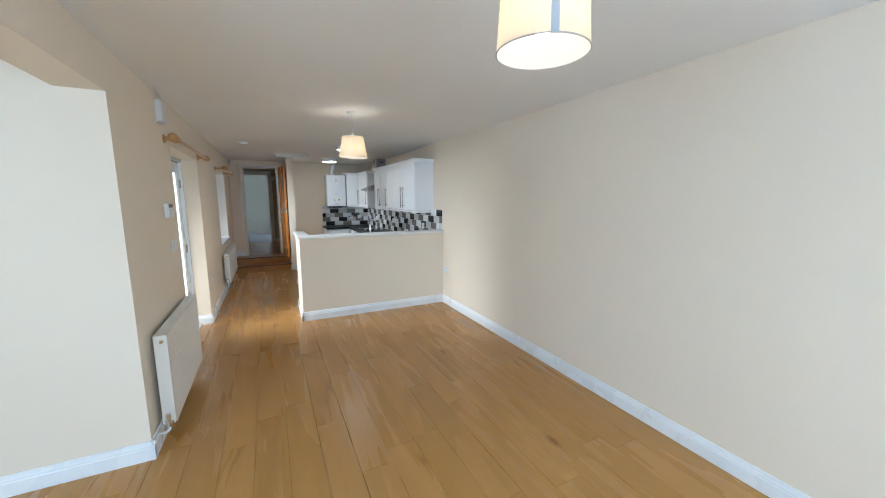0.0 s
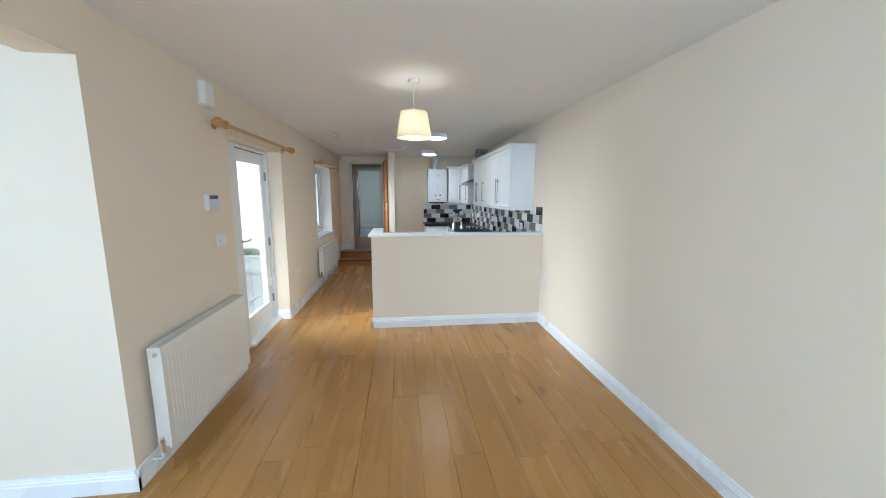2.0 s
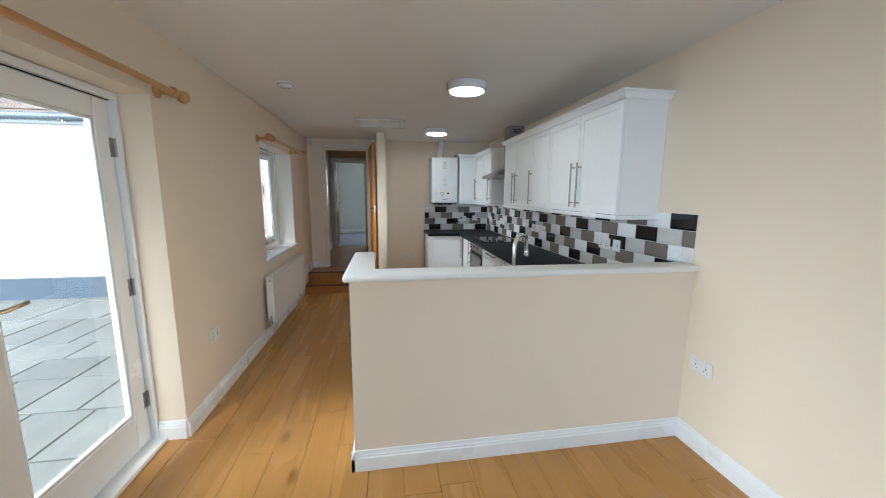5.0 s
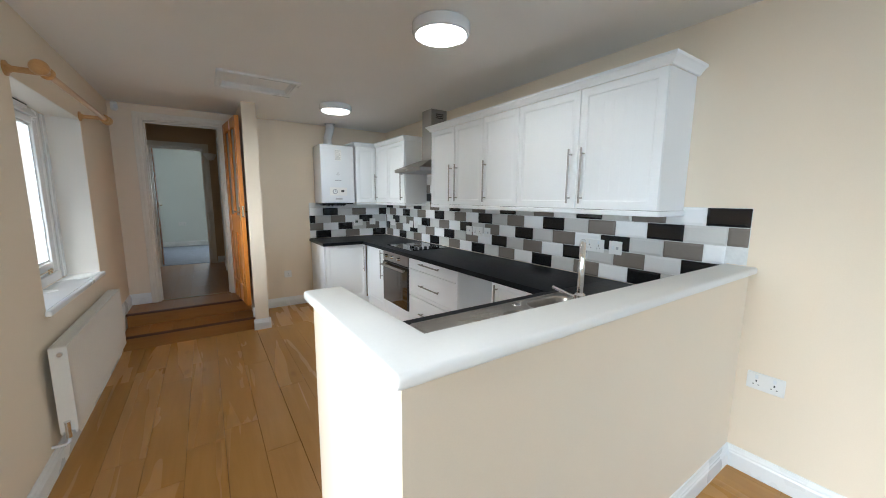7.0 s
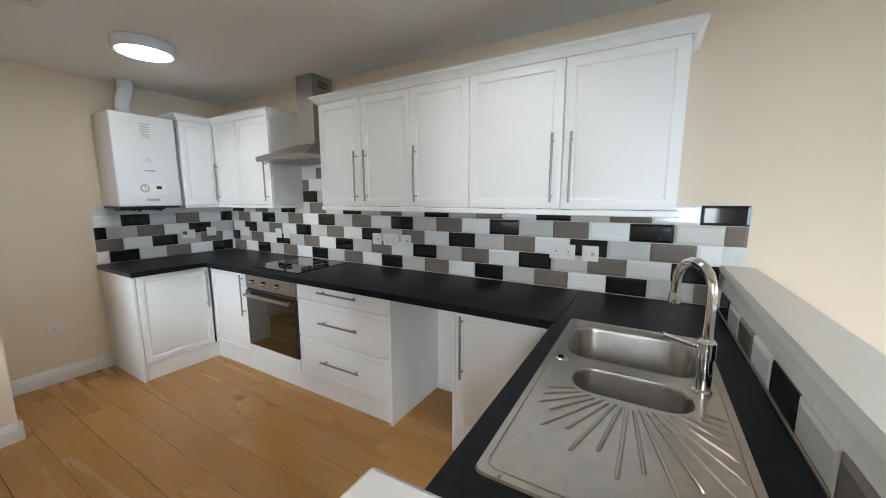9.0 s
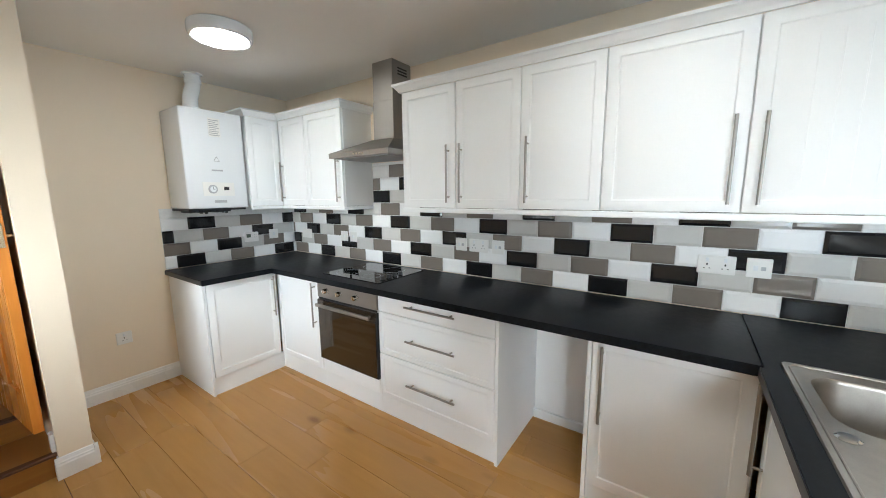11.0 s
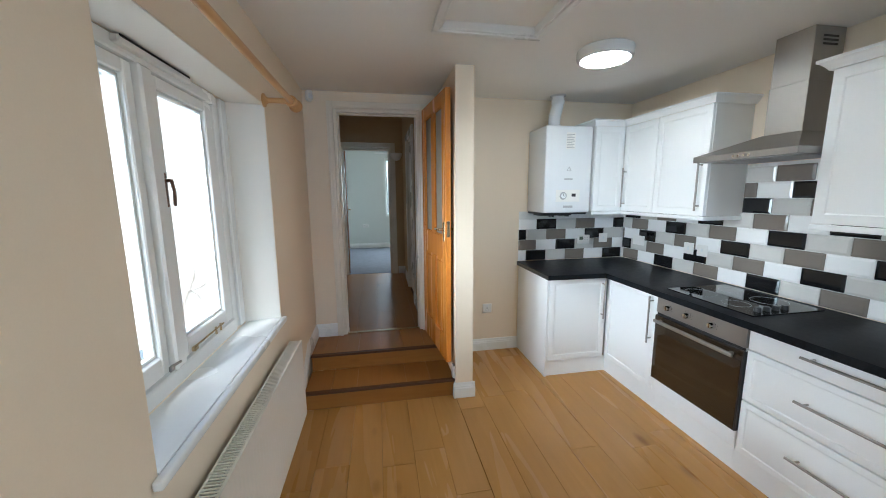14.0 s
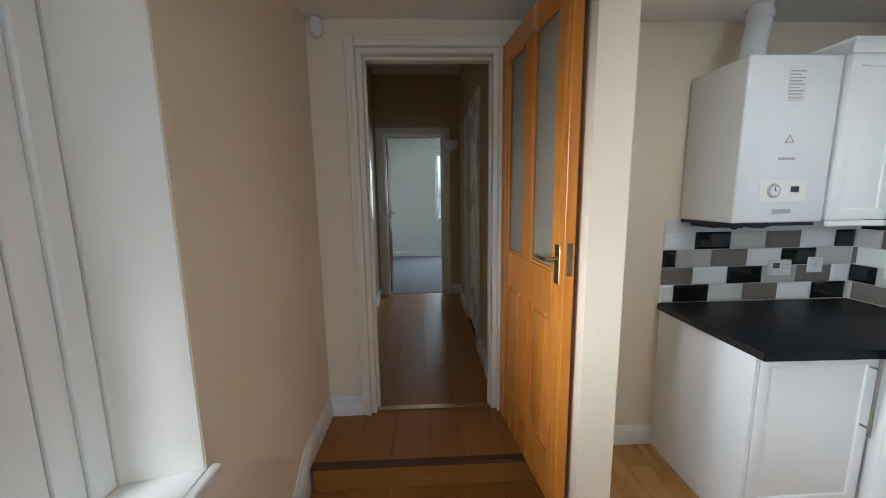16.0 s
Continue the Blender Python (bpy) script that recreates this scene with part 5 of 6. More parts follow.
def boiler():
    b = thing("boiler", (1.83, 9.28, 1.40), "white wall-hung combination boiler with control panel", "boiler")
    bm = bmesh.new()
    box(bm, 1.606, 2.050, 9.10, YB - 0.002, 1.402, 2.152, 0.012, 3)
    part("casing", bm, M_ENAMEL, b)
    y = 9.0985
    cp = part("control_panel", boxes((1.715, 1.945, y - 0.003, y, 1.500, 1.605), bevel=0.001), M_PLASTIC, b, "pale control panel")
    part("clock_dial", lathe([(0, 0.004), (0.030, 0.004), (0.034, 0.0), (0, 0)], (1.785, y - 0.003, 1.552), (0, -1, 0)), M_GREY, cp, "round timer dial")
    part("clock_face", lathe([(0, 0.0015), (0.022, 0.0015), (0.022, 0), (0, 0)], (1.785, y - 0.0072, 1.552), (0, -1, 0)), M_ENAMEL, cp)
    part("clock_pointer", boxes((1.7835, 1.7865, y - 0.0102, y - 0.0092, 1.552, 1.572), (1.785, 1.798, y - 0.0102, y - 0.0092, 1.5505, 1.5535)), M_BLACK, cp)
    part("display", boxes((1.865, 1.905, y - 0.005, y - 0.003, 1.545, 1.572), bevel=0.001), M_BLACK, cp, "small dark display")
    part("badge", boxes((1.790, 1.870, y - 0.0015, y, 1.692, 1.704)), M_GREY, b, "small grey badge")
    part("rating_plate", boxes((1.790, 1.880, y - 0.0015, y, 1.446, 1.466)), M_GREY, b, "grey data plate")
    st = part("sticker", boxes((1.795, 1.880, y - 0.0012, y, 1.955, 2.095)), M_PLASTIC, b, "printed notice sticker")
    lines = bmesh.new()
    for k in range(9):
        box(lines, 1.800, 1.800 + (0.072, 0.06, 0.07, 0.05)[k % 4], y - 0.0019, y - 0.0013, 1.964 + k * 0.014, 1.970 + k * 0.014)
    part("print_bar", lines, M_GREY, st)
    tri = bmesh.new()
    for p, q in (((1.812, 1.770), (1.852, 1.770)), ((1.812, 1.770), (1.832, 1.805)), ((1.852, 1.770), (1.832, 1.805))):
        rod(tri, (p[0], y - 0.001, p[1]), (q[0], y - 0.001, q[1]), 0.002, seg=6)
    part("warning_mark", tri, M_GREY, b, "thin grey warning triangle")
    pipes = bmesh.new()
    for k, (x, d) in enumerate(((1.68, 9.28), (1.74, 9.24), (1.80, 9.30), (1.86, 9.24), (1.92, 9.28), (1.97, 9.33))):
        rod(pipes, (x, d, 1.402), (x, d, 1.365 - 0.006 * (k % 3)), 0.011, seg=10)
        rod(pipes, (x, d, 1.372), (x, YB - 0.012, 1.372), 0.009, seg=10)
        rod(pipes, (x - 0.02, d - 0.01, 1.378), (x + 0.025, d - 0.02, 1.374), 0.008, seg=8)
    part("pipework", pipes, M_BLACK, b, "dark valves and pipes under the boiler")
    part("bottom_tray", boxes((1.615, 2.04, 9.13, YB - 0.003, 1.385, 1.4015)), M_BLACK, b)
    f = thing("flue_pipe", (1.76, 9.26, 2.152), "white boiler flue pipe rising into the ceiling", "flue pipe")
    part("pipe", tube([(1.755, 9.26, 2.145), (1.755, 9.26, 2.21), (1.758, 9.262, 2.25), (1.775, 9.272, 2.30), (1.793, 9.283, 2.345), (1.80, 9.288, 2.39), (1.80, 9.29, ZC + 0.01)], 0.052, 24), M_ENAMEL, f)
    part("collar", lathe([(0.0, 0), (0.062, 0.0), (0.062, 0.028), (0.053, 0.034), (0, 0.034)], (1.755, 9.26, 2.150)), M_ENAMEL, f)
    part("joint_ring", lathe([(0.050, 0.0), (0.057, 0.0), (0.057, 0.03), (0.050, 0.03)], (1.80, 9.288, 2.37)), M_ENAMEL, f)
    part("ceiling_collar", lathe([(0.050, 0.0), (0.068, 0.006), (0.070, 0.012), (0.050, 0.012)], (1.80, 9.29, ZC - 0.0125)), M_ENAMEL, f)


def socket_plate(m, place, wide, kind, label):
    """An electric face plate, its face out along local -y."""
    w = 0.152 if wide else 0.092
    s = thing({"socket": "socket", "switch": "light_switch", "spur": "fused_spur", "blank": "blank_plate"}[kind], place, label, "socket" if kind == "socket" else "switch")
    part("plate", boxes((-w / 2, w / 2, -0.009, 0.0, -0.046, 0.046), bevel=0.003), M_PLASTIC, s, "", m.copy())
    cs = (-0.036, 0.036) if wide else (0.0,)
    for c in cs:
        det, rock = bmesh.new(), None
        if kind == "socket":
            for r in ((c - 0.003, c + 0.003, -0.004, 0.006), (c - 0.014, c - 0.008, -0.020, -0.016), (c + 0.008, c + 0.014, -0.020, -0.016)):
                box(det, r[0], r[1], -0.0098, -0.0088, r[2], r[3])
            rock = (c - 0.006, c + 0.006, -0.012, -0.0085, 0.014, 0.034)
        elif kind == "switch":
            rock = (c - 0.007, c + 0.007, -0.013, -0.0085, -0.013, 0.013)
        elif kind == "spur":
            rock = (c - 0.022, c - 0.004, -0.012, -0.0085, -0.012, 0.012)
            box(det, c + 0.006, c + 0.024, -0.0098, -0.0088, -0.010, 0.008)
        if len(det.verts):
            tagged(part("pin_slot" if kind == "socket" else "fuse_carrier", det, M_DARKSLOT if kind == "socket" else M_GREY, s, "", m.copy()), kind="stuff" if kind == "socket" else "")
        if rock:
            part("rocker", boxes(rock, bevel=0.001), M_ENAMEL, s, "", m.copy())


def electrics():
    def on(way, x, y, z, wide, kind, label):
        socket_plate(face(x, y, z, way), (x, y, z), wide, kind, label)
    tx, ty = XR - 0.011, YB - 0.011
    on("-x", tx, 5.876, 1.14, True, "socket", "white double socket on the tiled wall")
    on("-x", tx, 5.715, 1.14, False, "spur", "white switched spur plate on the tiled wall")
    on("-x", tx, 7.355, 1.135, False, "spur", "white switched spur plate on the tiled wall")
    on("-x", tx, 7.210, 1.135, True, "socket", "white double socket on the tiled wall")
    on("-x", tx, 7.060, 1.135, False, "spur", "white switched spur plate on the tiled wall")
    on("-x", tx, 8.64, 1.12, False, "switch", "white single switch above the hob")
    on("-x", tx, 8.515, 1.12, False, "switch", "white single switch above the hob")
    on("-x", tx, 9.215, 1.115, True, "blank", "white blank plate in the tiled corner")
    on("-y", 2.445, ty, 1.12, False, "switch", "white single switch below the slim cabinet")
    on("-x", XR, 4.86, 0.53, True, "socket", "white double socket low on the cream wall")
    on("-y", 1.21, YB, 0.44, False, "socket", "white single socket low on the rear wall")
    on("+x", XL, 5.87, 0.505, True, "socket", "white double socket low on the wall by the garden door")
    on("+x", XL, 3.86, 1.215, True, "switch", "white double light switch beside the garden door")
    on("-y", -0.15, 15.05, 0.82, True, "socket", "white double socket on the bedroom wall")
    s = thing("room_thermostat", (2.216, ty, 1.11), "white programmable boiler controller with small display", "thermostat")
    part("case", boxes((2.155, 2.28, ty - 0.028, ty, 1.065, 1.155), bevel=0.005), M_PLASTIC, s)
    part("display", boxes((2.165, 2.205, ty - 0.0295, ty - 0.0275, 1.108, 1.140)), M_LCD, s, "small grey-green display")
    bt = bmesh.new()
    for k in range(6):
        rod(bt, (2.222 + 0.016 * (k % 3), ty - 0.027, 1.128 - 0.02 * (k // 3)), (2.222 + 0.016 * (k % 3), ty - 0.030, 1.128 - 0.02 * (k // 3)), 0.0035, seg=8)
    part("button", bt, M_GREY, s)
    # alarm keypad, sounder and detectors
    s = thing("alarm_keypad", (XL, 3.80, 1.45), "white alarm keypad with a dark blue display", "alarm keypad")
    part("case", boxes((XL, XL + 0.030, 3.665, 3.825, 1.455, 1.575), bevel=0.006), M_PLASTIC, s)
    part("display", boxes((XL + 0.029, XL + 0.0318, 3.695, 3.812, 1.538, 1.566)), M_BLUELCD, s, "dark blue display strip")
    part("flap", boxes((XL + 0.029, XL + 0.034, 3.675, 3.817, 1.462, 1.530), bevel=0.002), M_ENAMEL, s)
    s = thing("alarm_sounder", (XL, 3.85, 2.25), "small white wall-mounted alarm box near the ceiling", "alarm box")
    part("case", boxes((XL, XL + 0.045, 3.735, 3.875, 2.215, 2.385), bevel=0.010), M_PLASTIC, s)
    part("back_plate", boxes((XL, XL + 0.008, 3.725, 3.885, 2.205, 2.395), bevel=0.002), M_PLASTIC, s)
    s = thing("motion_detector", (-0.36, YB - 0.03, 2.33), "small white corner motion detector near the ceiling", "detector")
    bm = boxes((-0.025, 0.025, -0.03, 0.02, -0.045, 0.045), bevel=0.012)
    part("case", bm, M_PLASTIC, s, "", pose(-0.37, YB - 0.035, 2.392, 0, 0, 35))
    part("lens", boxes((-0.017, 0.017, -0.034, -0.028, -0.025, 0.012), bevel=0.004), M_ENAMEL, s, "", pose(-0.37, YB - 0.035, 2.392, 0, 0, 35))
    part("bracket", boxes((-0.395, -0.34, YB - 0.02, YB, 2.377, 2.407), bevel=0.003), M_PLASTIC, s)
    s = thing("smoke_alarm", (0.04, 6.41, ZC), "round white smoke alarm on the ceiling", "smoke alarm")
    part("base", lathe([(0, 0), (0.066, 0), (0.066, -0.012), (0, -0.012)], (0.04, 6.41, ZC - 0.0005)), M_PLASTIC, s)
    part("cover", lathe([(0.060, -0.012), (0.060, -0.026), (0.045, -0.040), (0.018, -0.044), (0, -0.044)], (0.04, 6.41, ZC)), M_ENAMEL, s)
    vv = bmesh.new()
    for k in range(20):
        a = k * 2 * math.pi / 20
        box(vv, 0.04 + 0.0595 * math.cos(a) - 0.004, 0.04 + 0.0595 * math.cos(a) + 0.004, 6.41 + 0.0595 * math.sin(a) - 0.004, 6.41 + 0.0595 * math.sin(a) + 0.004, ZC - 0.023, ZC - 0.016)
    part("vent_slot", vv, M_GREY, s)


def ceiling_light(x, y, k):
    s = thing("ceiling_light", (x, y, ZC), "round flush white ceiling light, switched on", "ceiling light", "kitchen ceiling lights")
    part("body", lathe([(0.0, 0), (0.156, 0), (0.164, -0.006), (0.164, -0.046), (0.158, -0.060), (0.148, -0.066), (0.140, -0.062), (0.140, -0.054)], (x, y, ZC - 0.0005), seg=48), M_ENAMEL, s)
    part("diffuser", lathe([(0.1395, -0.056), (0.125, -0.070), (0.08, -0.078), (0, -0.081)], (x, y, ZC), seg=48), M_DIFFUSER, s, "glowing opal diffuser")


def pendant(x, y, zb, rb, rt, h, label, seam):
    s = thing("pendant_light", (x, y, ZC), label, "pendant light", "living room pendants")
    part("ceiling_rose", lathe([(0, 0), (0.045, 0), (0.047, -0.012), (0.038, -0.024), (0.012, -0.032), (0, -0.032)], (x, y, ZC - 0.0005)), M_PLASTIC, s)
    bm = bmesh.new()
    rod(bm, (x, y, ZC - 0.03), (x, y, zb + h + 0.02), 0.0035, seg=8)
    part("flex", bm, M_PLASTIC, s, "white flex")
    part("lampholder", lathe([(0, 0.05), (0.010, 0.05), (0.019, 0.03), (0.019, -0.04), (0, -0.04)], (x, y, zb + h - 0.02), seg=20), M_PLASTIC, s)
    sh = part("shade", lathe([(rb, 0), (rt, h), (rt - 0.002, h), (rb - 0.002, 0.0), (rb, 0)], (x, y, zb), seg=64), M_SHADE, s, "cream tapered fabric shade")
    for r, z in ((rb, zb), (rt, zb + h)):
        part("rim_wire", tube([(x + r * math.cos(k * math.pi / 24), y + r * math.sin(k * math.pi / 24), z) for k in range(49)], 0.0022, 6, False), M_GREY if seam else M_PLASTIC, sh)
    sp = bmesh.new()
    for k in range(3):
        a = k * 2.0944 + 0.4
        rod(sp, (x, y, zb + h - 0.01), (x + rt * math.cos(a), y + rt * math.sin(a), zb + h - 0.004), 0.0016, seg=6)
    part("spider", sp, M_PLASTIC, sh)
    if seam:
        a = radians(-118)
        bm = bmesh.new()
        q = [(rb + 0.001, 0.0, -0.02), (rt + 0.001, h, -0.02), (rt + 0.001, h, 0.02), (rb + 0.001, 0.0, 0.02)]
        bm.faces.new([bm.verts.new((x + r * math.cos(a + d / r), y + r * math.sin(a + d / r), zb + z)) for r, z, d in [(p, z, d * 0.5) for p, z, d in q]])
        part("seam", bm, M_GREY, sh, "stitched seam")
    part("bulb", lathe([(0, -0.055), (0.02, -0.05), (0.03, -0.03), (0.028, -0.01), (0.014, 0.02), (0.013, 0.035), (0, 0.035)], (x, y, zb + h - 0.09), seg=20), M_BULB, s, "glowing lamp bulb")
    return point_lamp("pendant_lamp_glow", (x, y, zb + h - 0.12), 0.55, 0.085, (1.0, 0.86, 0.68))


def hatch():
    s = thing("loft_hatch", (0.79, 7.95, ZC), "white framed loft hatch with a recessed panel", "loft hatch", kind="structure")
    x0, x1, y0, y1 = 0.515, 1.065, 7.735, 8.165
    bm = bmesh.new()
    for r in ((x0 - 0.035, x1 + 0.035, y0 - 0.035, y0), (x0 - 0.035, x1 + 0.035, y1, y1 + 0.035), (x0 - 0.035, x0, y0, y1), (x1, x1 + 0.035, y0, y1)):
        box(bm, *r, ZC - 0.020, ZC - 0.0005, 0.005, 2)
    for r in ((x0, x1, y0, y0 + 0.016), (x0, x1, y1 - 0.016, y1), (x0, x0 + 0.016, y0 + 0.016, y1 - 0.016), (x1 - 0.016, x1, y0 + 0.016, y1 - 0.016)):
        box(bm, *r, ZC - 0.012, ZC + 0.10, 0.003)
    part("frame", bm, M_TRIM, s)
    part("panel", boxes((x0 + 0.018, x1 - 0.018, y0 + 0.018, y1 - 0.018, ZC + 0.030, ZC + 0.05)), M_CEIL, s, "flat white hatch panel")
    part("cover", boxes((x0 - 0.1, x1 + 0.1, y0 - 0.1, y1 + 0.1, ZC + 0.125, ZC + 0.14)), M_CEIL, s)


def radiator(y0, y1, z0, z1, label):
    s = thing("radiator", (XL, (y0 + y1) / 2, 0), label, "radiator", "panel radiators")
    xb, xf = XL + 0.030, XL + 0.105
    bm = bmesh.new()
    pitch, dep = 0.0333, 0.0032
    n = int((y1 - y0 - 0.05) / pitch)
    start = y0 + ((y1 - y0) - n * pitch) / 2
    prof = [(y0 + 0.004, xf)]
    for k in range(n):
        a = start + k * pitch
        prof += [(a, xf), (a + 0.008, xf - dep), (a + 0.0125, xf - dep), (a + 0.0205, xf)]
    prof += [(y1 - 0.004, xf)]
    # flat top and bottom bands, pressed flutes between
    za, zb2 = z0 + 0.045, z1 - 0.055
    rows = []
    for z, flat in ((z0, True), (za, True), (za + 0.012, False), (zb2 - 0.012, False), (zb2, True), (z1, True)):
        rows.append([bm.verts.new((xf if flat else x, y, z)) for y, x in prof])
    for a, b in zip(rows, rows[1:]):
        for k in range(len(prof) - 1):
            bm.faces.new((a[k], a[k + 1], b[k + 1], b[k]))
    box(bm, xf - 0.016, xf - 0.008, y0 + 0.004, y1 - 0.004, z0, z1)
    part("front_panel", bm, M_RAD, s, "white enamel panel with pressed flutes")
    part("rear_panel", boxes((xb, xb + 0.012, y0 + 0.006, y1 - 0.006, z0, z1), bevel=0.004), M_RAD, s)
    for a, b in ((y0, y0 + 0.003), (y1 - 0.003, y1)):
        part("side_panel", boxes((xb + 0.002, xf - 0.001, a, b, z0 + 0.02, z1 + 0.002), bevel=0.001), M_RAD, s)
    g = bmesh.new()
    box(g, xb + 0.002, xb + 0.010, y0 + 0.003, y1 - 0.003, z1 - 0.002, z1 + 0.004)
    box(g, xf - 0.010, xf - 0.002, y0 + 0.003, y1 - 0.003, z1 - 0.002, z1 + 0.004)
    k = y0 + 0.01
    while k < y1 - 0.01:
        box(g, xb + 0.010, xf - 0.010, k, k + 0.006, z1 - 0.001, z1 + 0.003)
        k += 0.0135
    part("grille", g, M_RAD, s, "slotted top grille")
    part("fin_core", boxes((xb + 0.016, xf - 0.02, y0 + 0.02, y1 - 0.02, z0 + 0.03, z1 - 0.05)), M_GREY, s)
    part("vent_cap", lathe([(0, 0.012), (0.011, 0.012), (0.013, 0.004), (0.013, 0), (0, 0)], (xf - 0.03, y0 + 0.001, z1 - 0.035), (0, -1, 0), 16), M_CHROME, s, "chrome vent plug")
    v = bmesh.new()
    xm = xf - 0.035
    rod(v, (xm, y0 - 0.022, z0 + 0.045), (xm, y0 + 0.01, z0 + 0.045), 0.009)
    rod(v, (xm, y0 - 0.022, z0 - 0.005), (xm, y0 - 0.022, z0 + 0.075), 0.012)
    rod(v, (xm, y0 - 0.022, z0 + 0.065), (xm, y0 - 0.022, z0 + 0.085), 0.008, 0.015)
    part("valve", v, M_CHROME, s, "chrome radiator valve")
    part("pipe", tube([(XL, y0 - 0.022, z0 - 0.04), (xm - 0.015, y0 - 0.022, z0 - 0.04), (xm, y0 - 0.022, z0 - 0.028), (xm, y0 - 0.022, z0)], 0.0075), M_ENAMEL, s, "white painted pipe tail")
    part("pipe", tube([(XL, y1 + 0.015, z0 - 0.04), (xm - 0.015, y1 + 0.015, z0 - 0.04), (xm, y1 + 0.015, z0 - 0.028), (xm, y1 + 0.015, z0 + 0.03), (xm, y1 + 0.010, z0 + 0.037), (xm, y1 - 0.01, z0 + 0.037)], 0.0075), M_ENAMEL, s, "white painted pipe tail")
    for y in (y0 + 0.15, y1 - 0.15):
        part("bracket", boxes((XL, xb + 0.001, y, y + 0.03, z0 + 0.05, z1 - 0.05)), M_RAD, s)


def curtain_pole(y0, y1, z, stand, label):
    s = thing("curtain_pole", (XL, (y0 + y1) / 2, z), label, "curtain pole", "wooden curtain poles")
    x = XL + stand
    bm = bmesh.new()
    rod(bm, (x, y0 + 0.05, z), (x, y1 - 0.05, z), 0.0165, seg=18)
    part("pole", bm, M_POLE, s)
    for y, d in ((y0 + 0.05, -1), (y1 - 0.05, 1)):
        part("finial", lathe([(0.0, -0.01), (0.022, -0.01), (0.025, 0.0), (0.018, 0.006), (0.016, 0.013), (0.027, 0.022), (0.037, 0.040), (0.037, 0.055), (0.028, 0.072), (0.012, 0.082), (0, 0.085)], (x, y, z), (0, d, 0), 24), M_POLE, s, "turned wooden finial")
    for y in (y0 + 0.11, y1 - 0.11):
        b = bmesh.new()
        add(b, lathe([(0, 0), (0.036, 0), (0.036, 0.009), (0.022, 0.016), (0.015, 0.026), (0.015, stand - 0.023), (0.020, stand - 0.013), (0, stand - 0.011)], (XL, y, z), (1, 0, 0), 24))
        add(b, tube([(x + 0.022 * math.cos(k * math.pi / 12), y, z + 0.022 * math.sin(k * math.pi / 12)) for k in range(25)], 0.010, 8, False))
        part("bracket", b, M_POLE, s, "turned wooden bracket and ring")


def tile_wall(name, boxed, label, origin, along, up, normal, spans, phase, group, trimmed=None):
    """Half-bonded bevelled tiles on a bed of grout. spans: (row0, row1, s0, s1), s measured along the wall."""
    bed = tagged(part(name, boxes(*boxed), M_GROUT, smooth=False), label, "wall tiles", kind="structure")
    o, a, u, n = Vector(origin), Vector(along), Vector(up), Vector(normal)
    W, H, G = 0.2117, 0.1036, 0.0036
    for r0, r1, s0, s1 in spans:
        for r in range(r0, r1):
            k = math.floor((s0 - phase - 1.5 * W * r) / W) - 1
            while True:
                t0 = phase + 1.5 * W * r + k * W
                if t0 > s1:
                    break
                c0, c1 = max(t0, s0) + G / 2, min(t0 + W, s1) - G / 2
                if c1 - c0 > 0.012:
                    bm = bmesh.new()
                    z0, z1 = r * H + G / 2, (r + 1) * H - G / 2
                    bv = min(0.013, (c1 - c0) * 0.3)
                    lo = [bm.verts.new(o + a * s + u * z) for s, z in ((c0, z0), (c1, z0), (c1, z1), (c0, z1))]
                    md = [bm.verts.new(o + a * s + u * z + n * 0.005) for s, z in ((c0, z0), (c1, z0), (c1, z1), (c0, z1))]
                    hi = [bm.verts.new(o + a * s + u * z + n * 0.0095) for s, z in ((c0 + bv, z0 + bv), (c1 - bv, z0 + bv), (c1 - bv, z1 - bv), (c0 + bv, z1 - bv))]
                    for p, q in ((lo, md), (md, hi)):
                        for j in range(4):
                            bm.faces.new((p[j], p[(j + 1) % 4], q[(j + 1) % 4], q[j]))
                    bm.faces.new(hi)
                    part("tile", bm, M_TILE[k % 4], bed, smooth=False)
                k += 1
    return bed


def tiling():
    z = 0.912
    d = 0.004
    # s runs from the rear corner towards the half-height wall
    tile_wall("wall_tiles_long", ((XR - d, XR, 5.0, YB, 1.130, 1.43), (XR - d, XR, 5.087, YB, z, 1.130), (XR - d, XR, 7.634, 8.248, 1.43, 1.76)), "bevelled black, grey, taupe and white tiles along the kitchen wall",
              (XR - d, YB - d, z), (0, -1, 0), (0, 0, 1), (-1, 0, 0),
              ((0, 2, 0.0, 4.362), (2, 3, 0.0, 4.362), (3, 4, 0.0, 4.456), (4, 5, 0.0, 4.456), (5, 8, 1.208, 1.822)), (YB - d) - 6.470, "")
    tile_wall("wall_tiles_rear", ((1.525, XR - d, YB - d, YB, z, 1.40),), "bevelled black, grey, taupe and white tiles behind the rear worktop",
              (XR - d, YB - d, z), (1, 0, 0), (0, 0, 1), (0, -1, 0), ((0, 4, 1.528 - XR, -0.009), ), 1.604 - (XR - d), "")
    tile_wall("wall_tiles_sink", ((0.79, XR - d, 5.085, 5.085 + d, z, 1.09),), "short band of bevelled tiles behind the sink",
              (XR - d, 5.085 + d, z), (-1, 0, 0), (0, 0, 1), (0, 1, 0), ((0, 1, 0.009, 1.90),), 0.10, "")


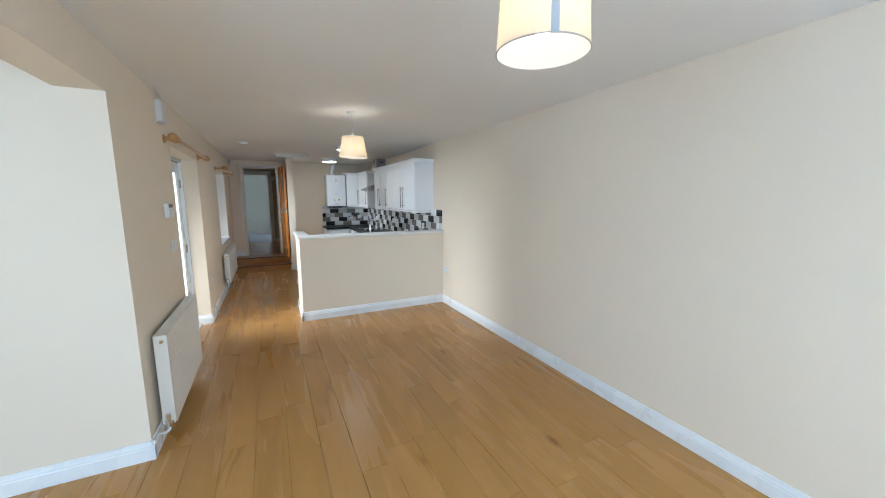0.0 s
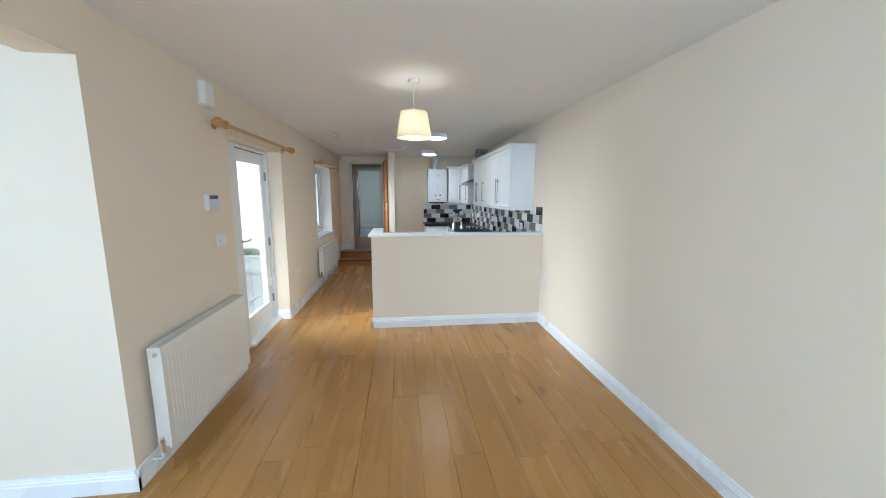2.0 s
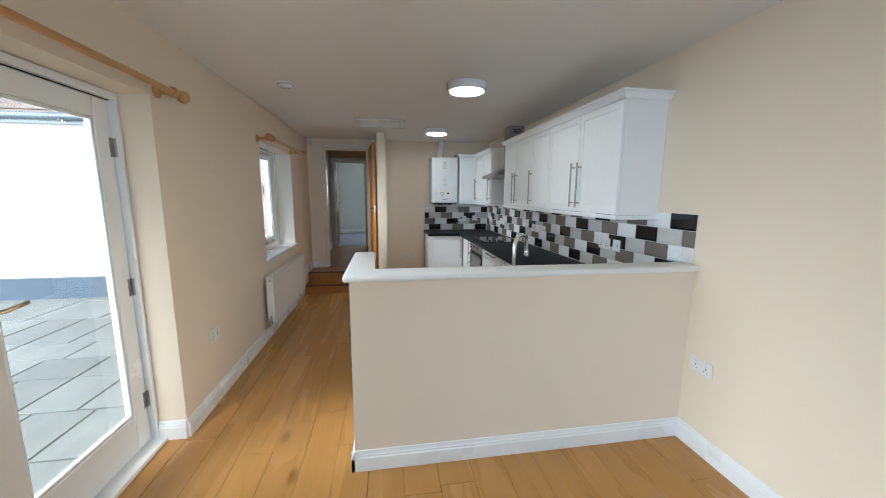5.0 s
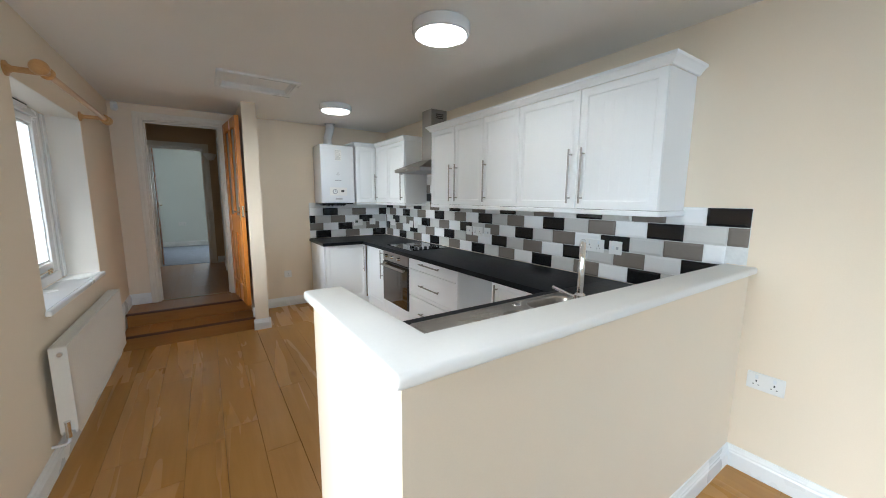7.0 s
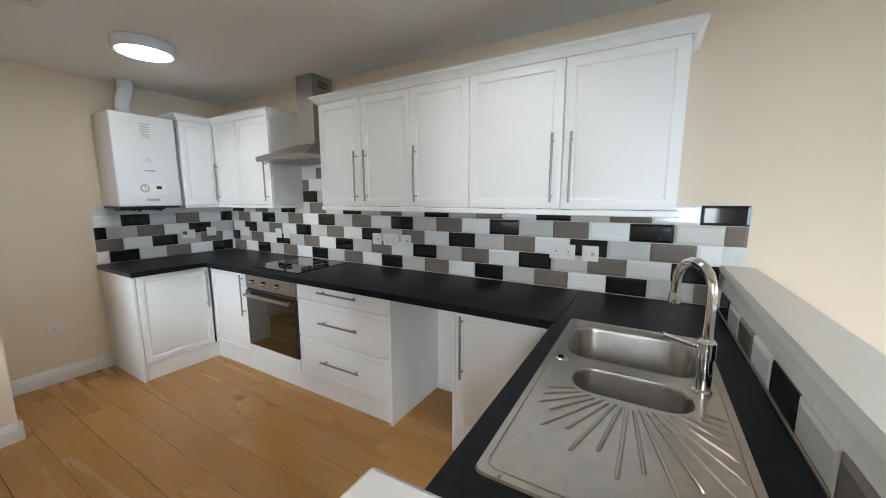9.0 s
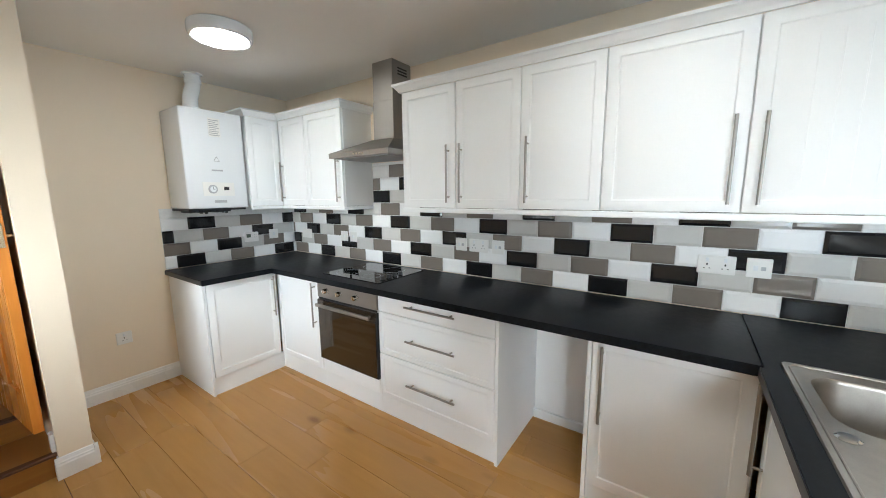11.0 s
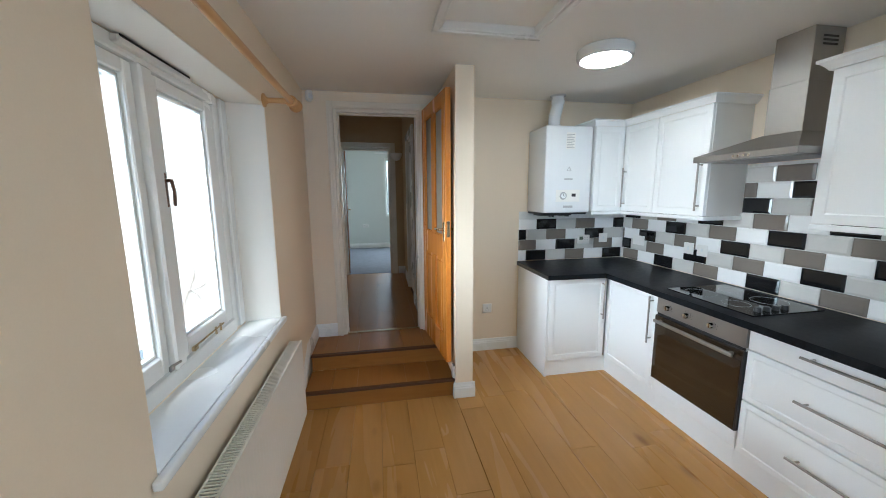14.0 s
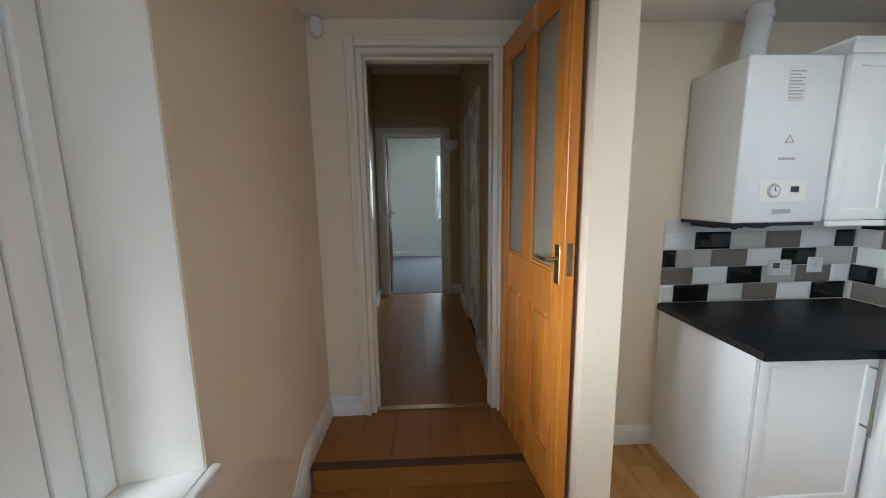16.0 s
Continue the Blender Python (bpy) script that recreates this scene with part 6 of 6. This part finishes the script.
# ---- hall and bedroom ----
def hall_things():
    casing("door_frame_hall", -0.185, 0.56, HZ, 2.31, YB, 0.15, 0.055, "cream gloss moulded door frame at the top of the steps")
    hx, hy = 0.575, 9.435
    fx, fy = 0.652, 8.715
    ang = math.degrees(math.atan2(fy - hy, fx - hx))
    w = math.hypot(fx - hx, fy - hy)
    m = pose(hx + 0.02, hy, HZ + 0.008, 0, 0, ang)
    d = panel_door_leaf("door_2", m, w, 2.03, True, (hx, hy, HZ), "varnished pine door with two glazed panels, standing open", M_PINE)
    for side in (-1, 1):
        lever_handle(d, m, side, M_BRASS, w - 0.05)
    part("latch_plate", boxes((w - 0.0005, w + 0.002, -0.011, 0.011, 0.98, 1.10)), M_BRASS, d, "brass latch plate", m.copy())
    for z in (0.2, 1.0, 1.8):
        h = bmesh.new()
        rod(h, (-0.004, 0.022, z - 0.05), (-0.004, 0.022, z + 0.05), 0.006)
        part("hinge", h, M_BRASS, d, "brass butt hinge", m.copy())
    tagged(part("door_stay_block", boxes((0.700, 0.7165, 8.71, 8.76, HZ / 2 + 0.006, HZ / 2 + 0.11), bevel=0.003), M_TRIM), "white painted block beside the open door", "trim block", kind="structure")
    casing("door_frame_bedroom", -0.38, 0.385, HZ, 2.31, 12.03, 0.12, 0.075, "cream painted bedroom door frame")
    m = pose(-0.345, 12.16, HZ + 0.008, 0, 0, 94)
    d = panel_door_leaf("door_3", m, 0.70, 2.00, False, (-0.345, 12.16, HZ), "dark varnished panelled bedroom door, standing open", M_DARKDOOR)
    lever_handle(d, m, -1, M_BRASS, 0.65)
    # side doorway of the hall
    s = thing("door_4", (0.58, 10.71, HZ), "white painted closed door in the side of the hall", "door", kind="structure")
    part("leaf", boxes((0.60, 0.64, 10.36, 11.06, HZ + 0.005, 2.24), bevel=0.003), M_TRIM, s)
    for y0, y1 in ((10.25, 10.33), (11.09, 11.17)):
        part("architrave", boxes((0.556, 0.58, y0, y1, HZ, 2.35), bevel=0.004), M_TRIM, s)
    part("architrave", boxes((0.556, 0.58, 10.33, 11.09, 2.27, 2.35), bevel=0.004), M_TRIM, s)
    jb = bmesh.new()
    box(jb, 0.58, 0.72, 10.331, 10.358, HZ, 2.269)
    box(jb, 0.58, 0.72, 11.062, 11.089, HZ, 2.269)
    box(jb, 0.58, 0.72, 10.358, 11.062, 2.243, 2.269)
    part("jamb", jb, M_TRIM, s)
    # wall uplighter, and a made-up white box for an unidentified pale strip
    s = thing("wall_light", (0.54, 12.0, 2.1), "white plaster half-bowl wall uplighter, switched off", "wall light")
    bm = lathe([(0.0, 0.0), (0.03, 0.004), (0.07, 0.035), (0.095, 0.085), (0.10, 0.115), (0.094, 0.115), (0.085, 0.09), (0.0, 0.02)], (0.0, 0.0, 0.0), seg=32)
    bmesh.ops.bisect_plane(bm, geom=bm.verts[:] + bm.edges[:] + bm.faces[:], plane_co=(0, 0, 0), plane_no=(0, 1, 0), clear_outer=True)
    part("bowl", bm, M_CEIL, s, "", Matrix.Translation((0.475, 12.028, 2.11)))
    part("back_plate", boxes((0.415, 0.535, 12.018, 12.03, 2.12, 2.21), bevel=0.003), M_CEIL, s)
    s = thing("hall_white_box", (-0.46, 11.08, 1.3), "narrow white box on the hall wall", "wall cabinet")
    part("body", boxes((-0.459, -0.40, 11.00, 11.16, 1.32, 1.92), bevel=0.003), M_TRIM, s)
    part("door", boxes((-0.4005, -0.385, 11.004, 11.156, 1.324, 1.916), bevel=0.003), M_TRIM, s)
    plain_window("window_2", 15.15, 0.345, 1.75, 1.05, 2.45, "y", "white bedroom window of two lights")
    p = thing("curtain_pole", (1.1, 14.98, 2.55), "thin pale curtain pole over the bedroom window", "curtain pole")
    bm = bmesh.new()
    rod(bm, (0.12, 14.97, 2.55), (1.95, 14.97, 2.55), 0.011)
    part("pole", bm, M_PLASTIC, p)
    for x in (0.24, 1.85):
        part("bracket", tube([(x, 14.97, 2.55), (x, 15.05, 2.55)], 0.008), M_PLASTIC, p)


structure()
steps()
garden_door()
kitchen_window()
plain_window("window_3", YF - 0.12, 0.25, 2.35, 0.8, 2.2, "y", "white front window of two lights")
plain_window("window_4", XA - 0.12, -1.5, 0.7, 0.75, 2.2, "x", "white alcove window of two lights")
hall_things()
base_units()
worktops()
sink()
hob_and_hood()
wall_units()
boiler()
electrics()
for lx, ly in ((1.52, 6.17), (1.57, 8.28)):
    ceiling_light(lx, ly, 0)
pendant(1.009, 0.952, 2.010, 0.123, 0.112, 0.19, "cream fabric pendant light with a dark seam, switched on", True)
pendant(1.106, 3.77, 2.016, 0.136, 0.104, 0.192, "cream tapered fabric pendant light, switched on", False)
hatch()
radiator(2.89, 3.95, 0.13, 0.74, "long white double-panel radiator on the wall below the keypad")
radiator(6.95, 8.38, 0.19, 0.68, "long white double-panel radiator below the kitchen window")
curtain_pole(3.80, 5.60, 2.105, 0.085, "varnished wooden curtain pole above the garden door")
curtain_pole(6.98, 8.46, 2.088, 0.145, "varnished wooden curtain pole above the kitchen window")
courtyard()
floors()
tiling()
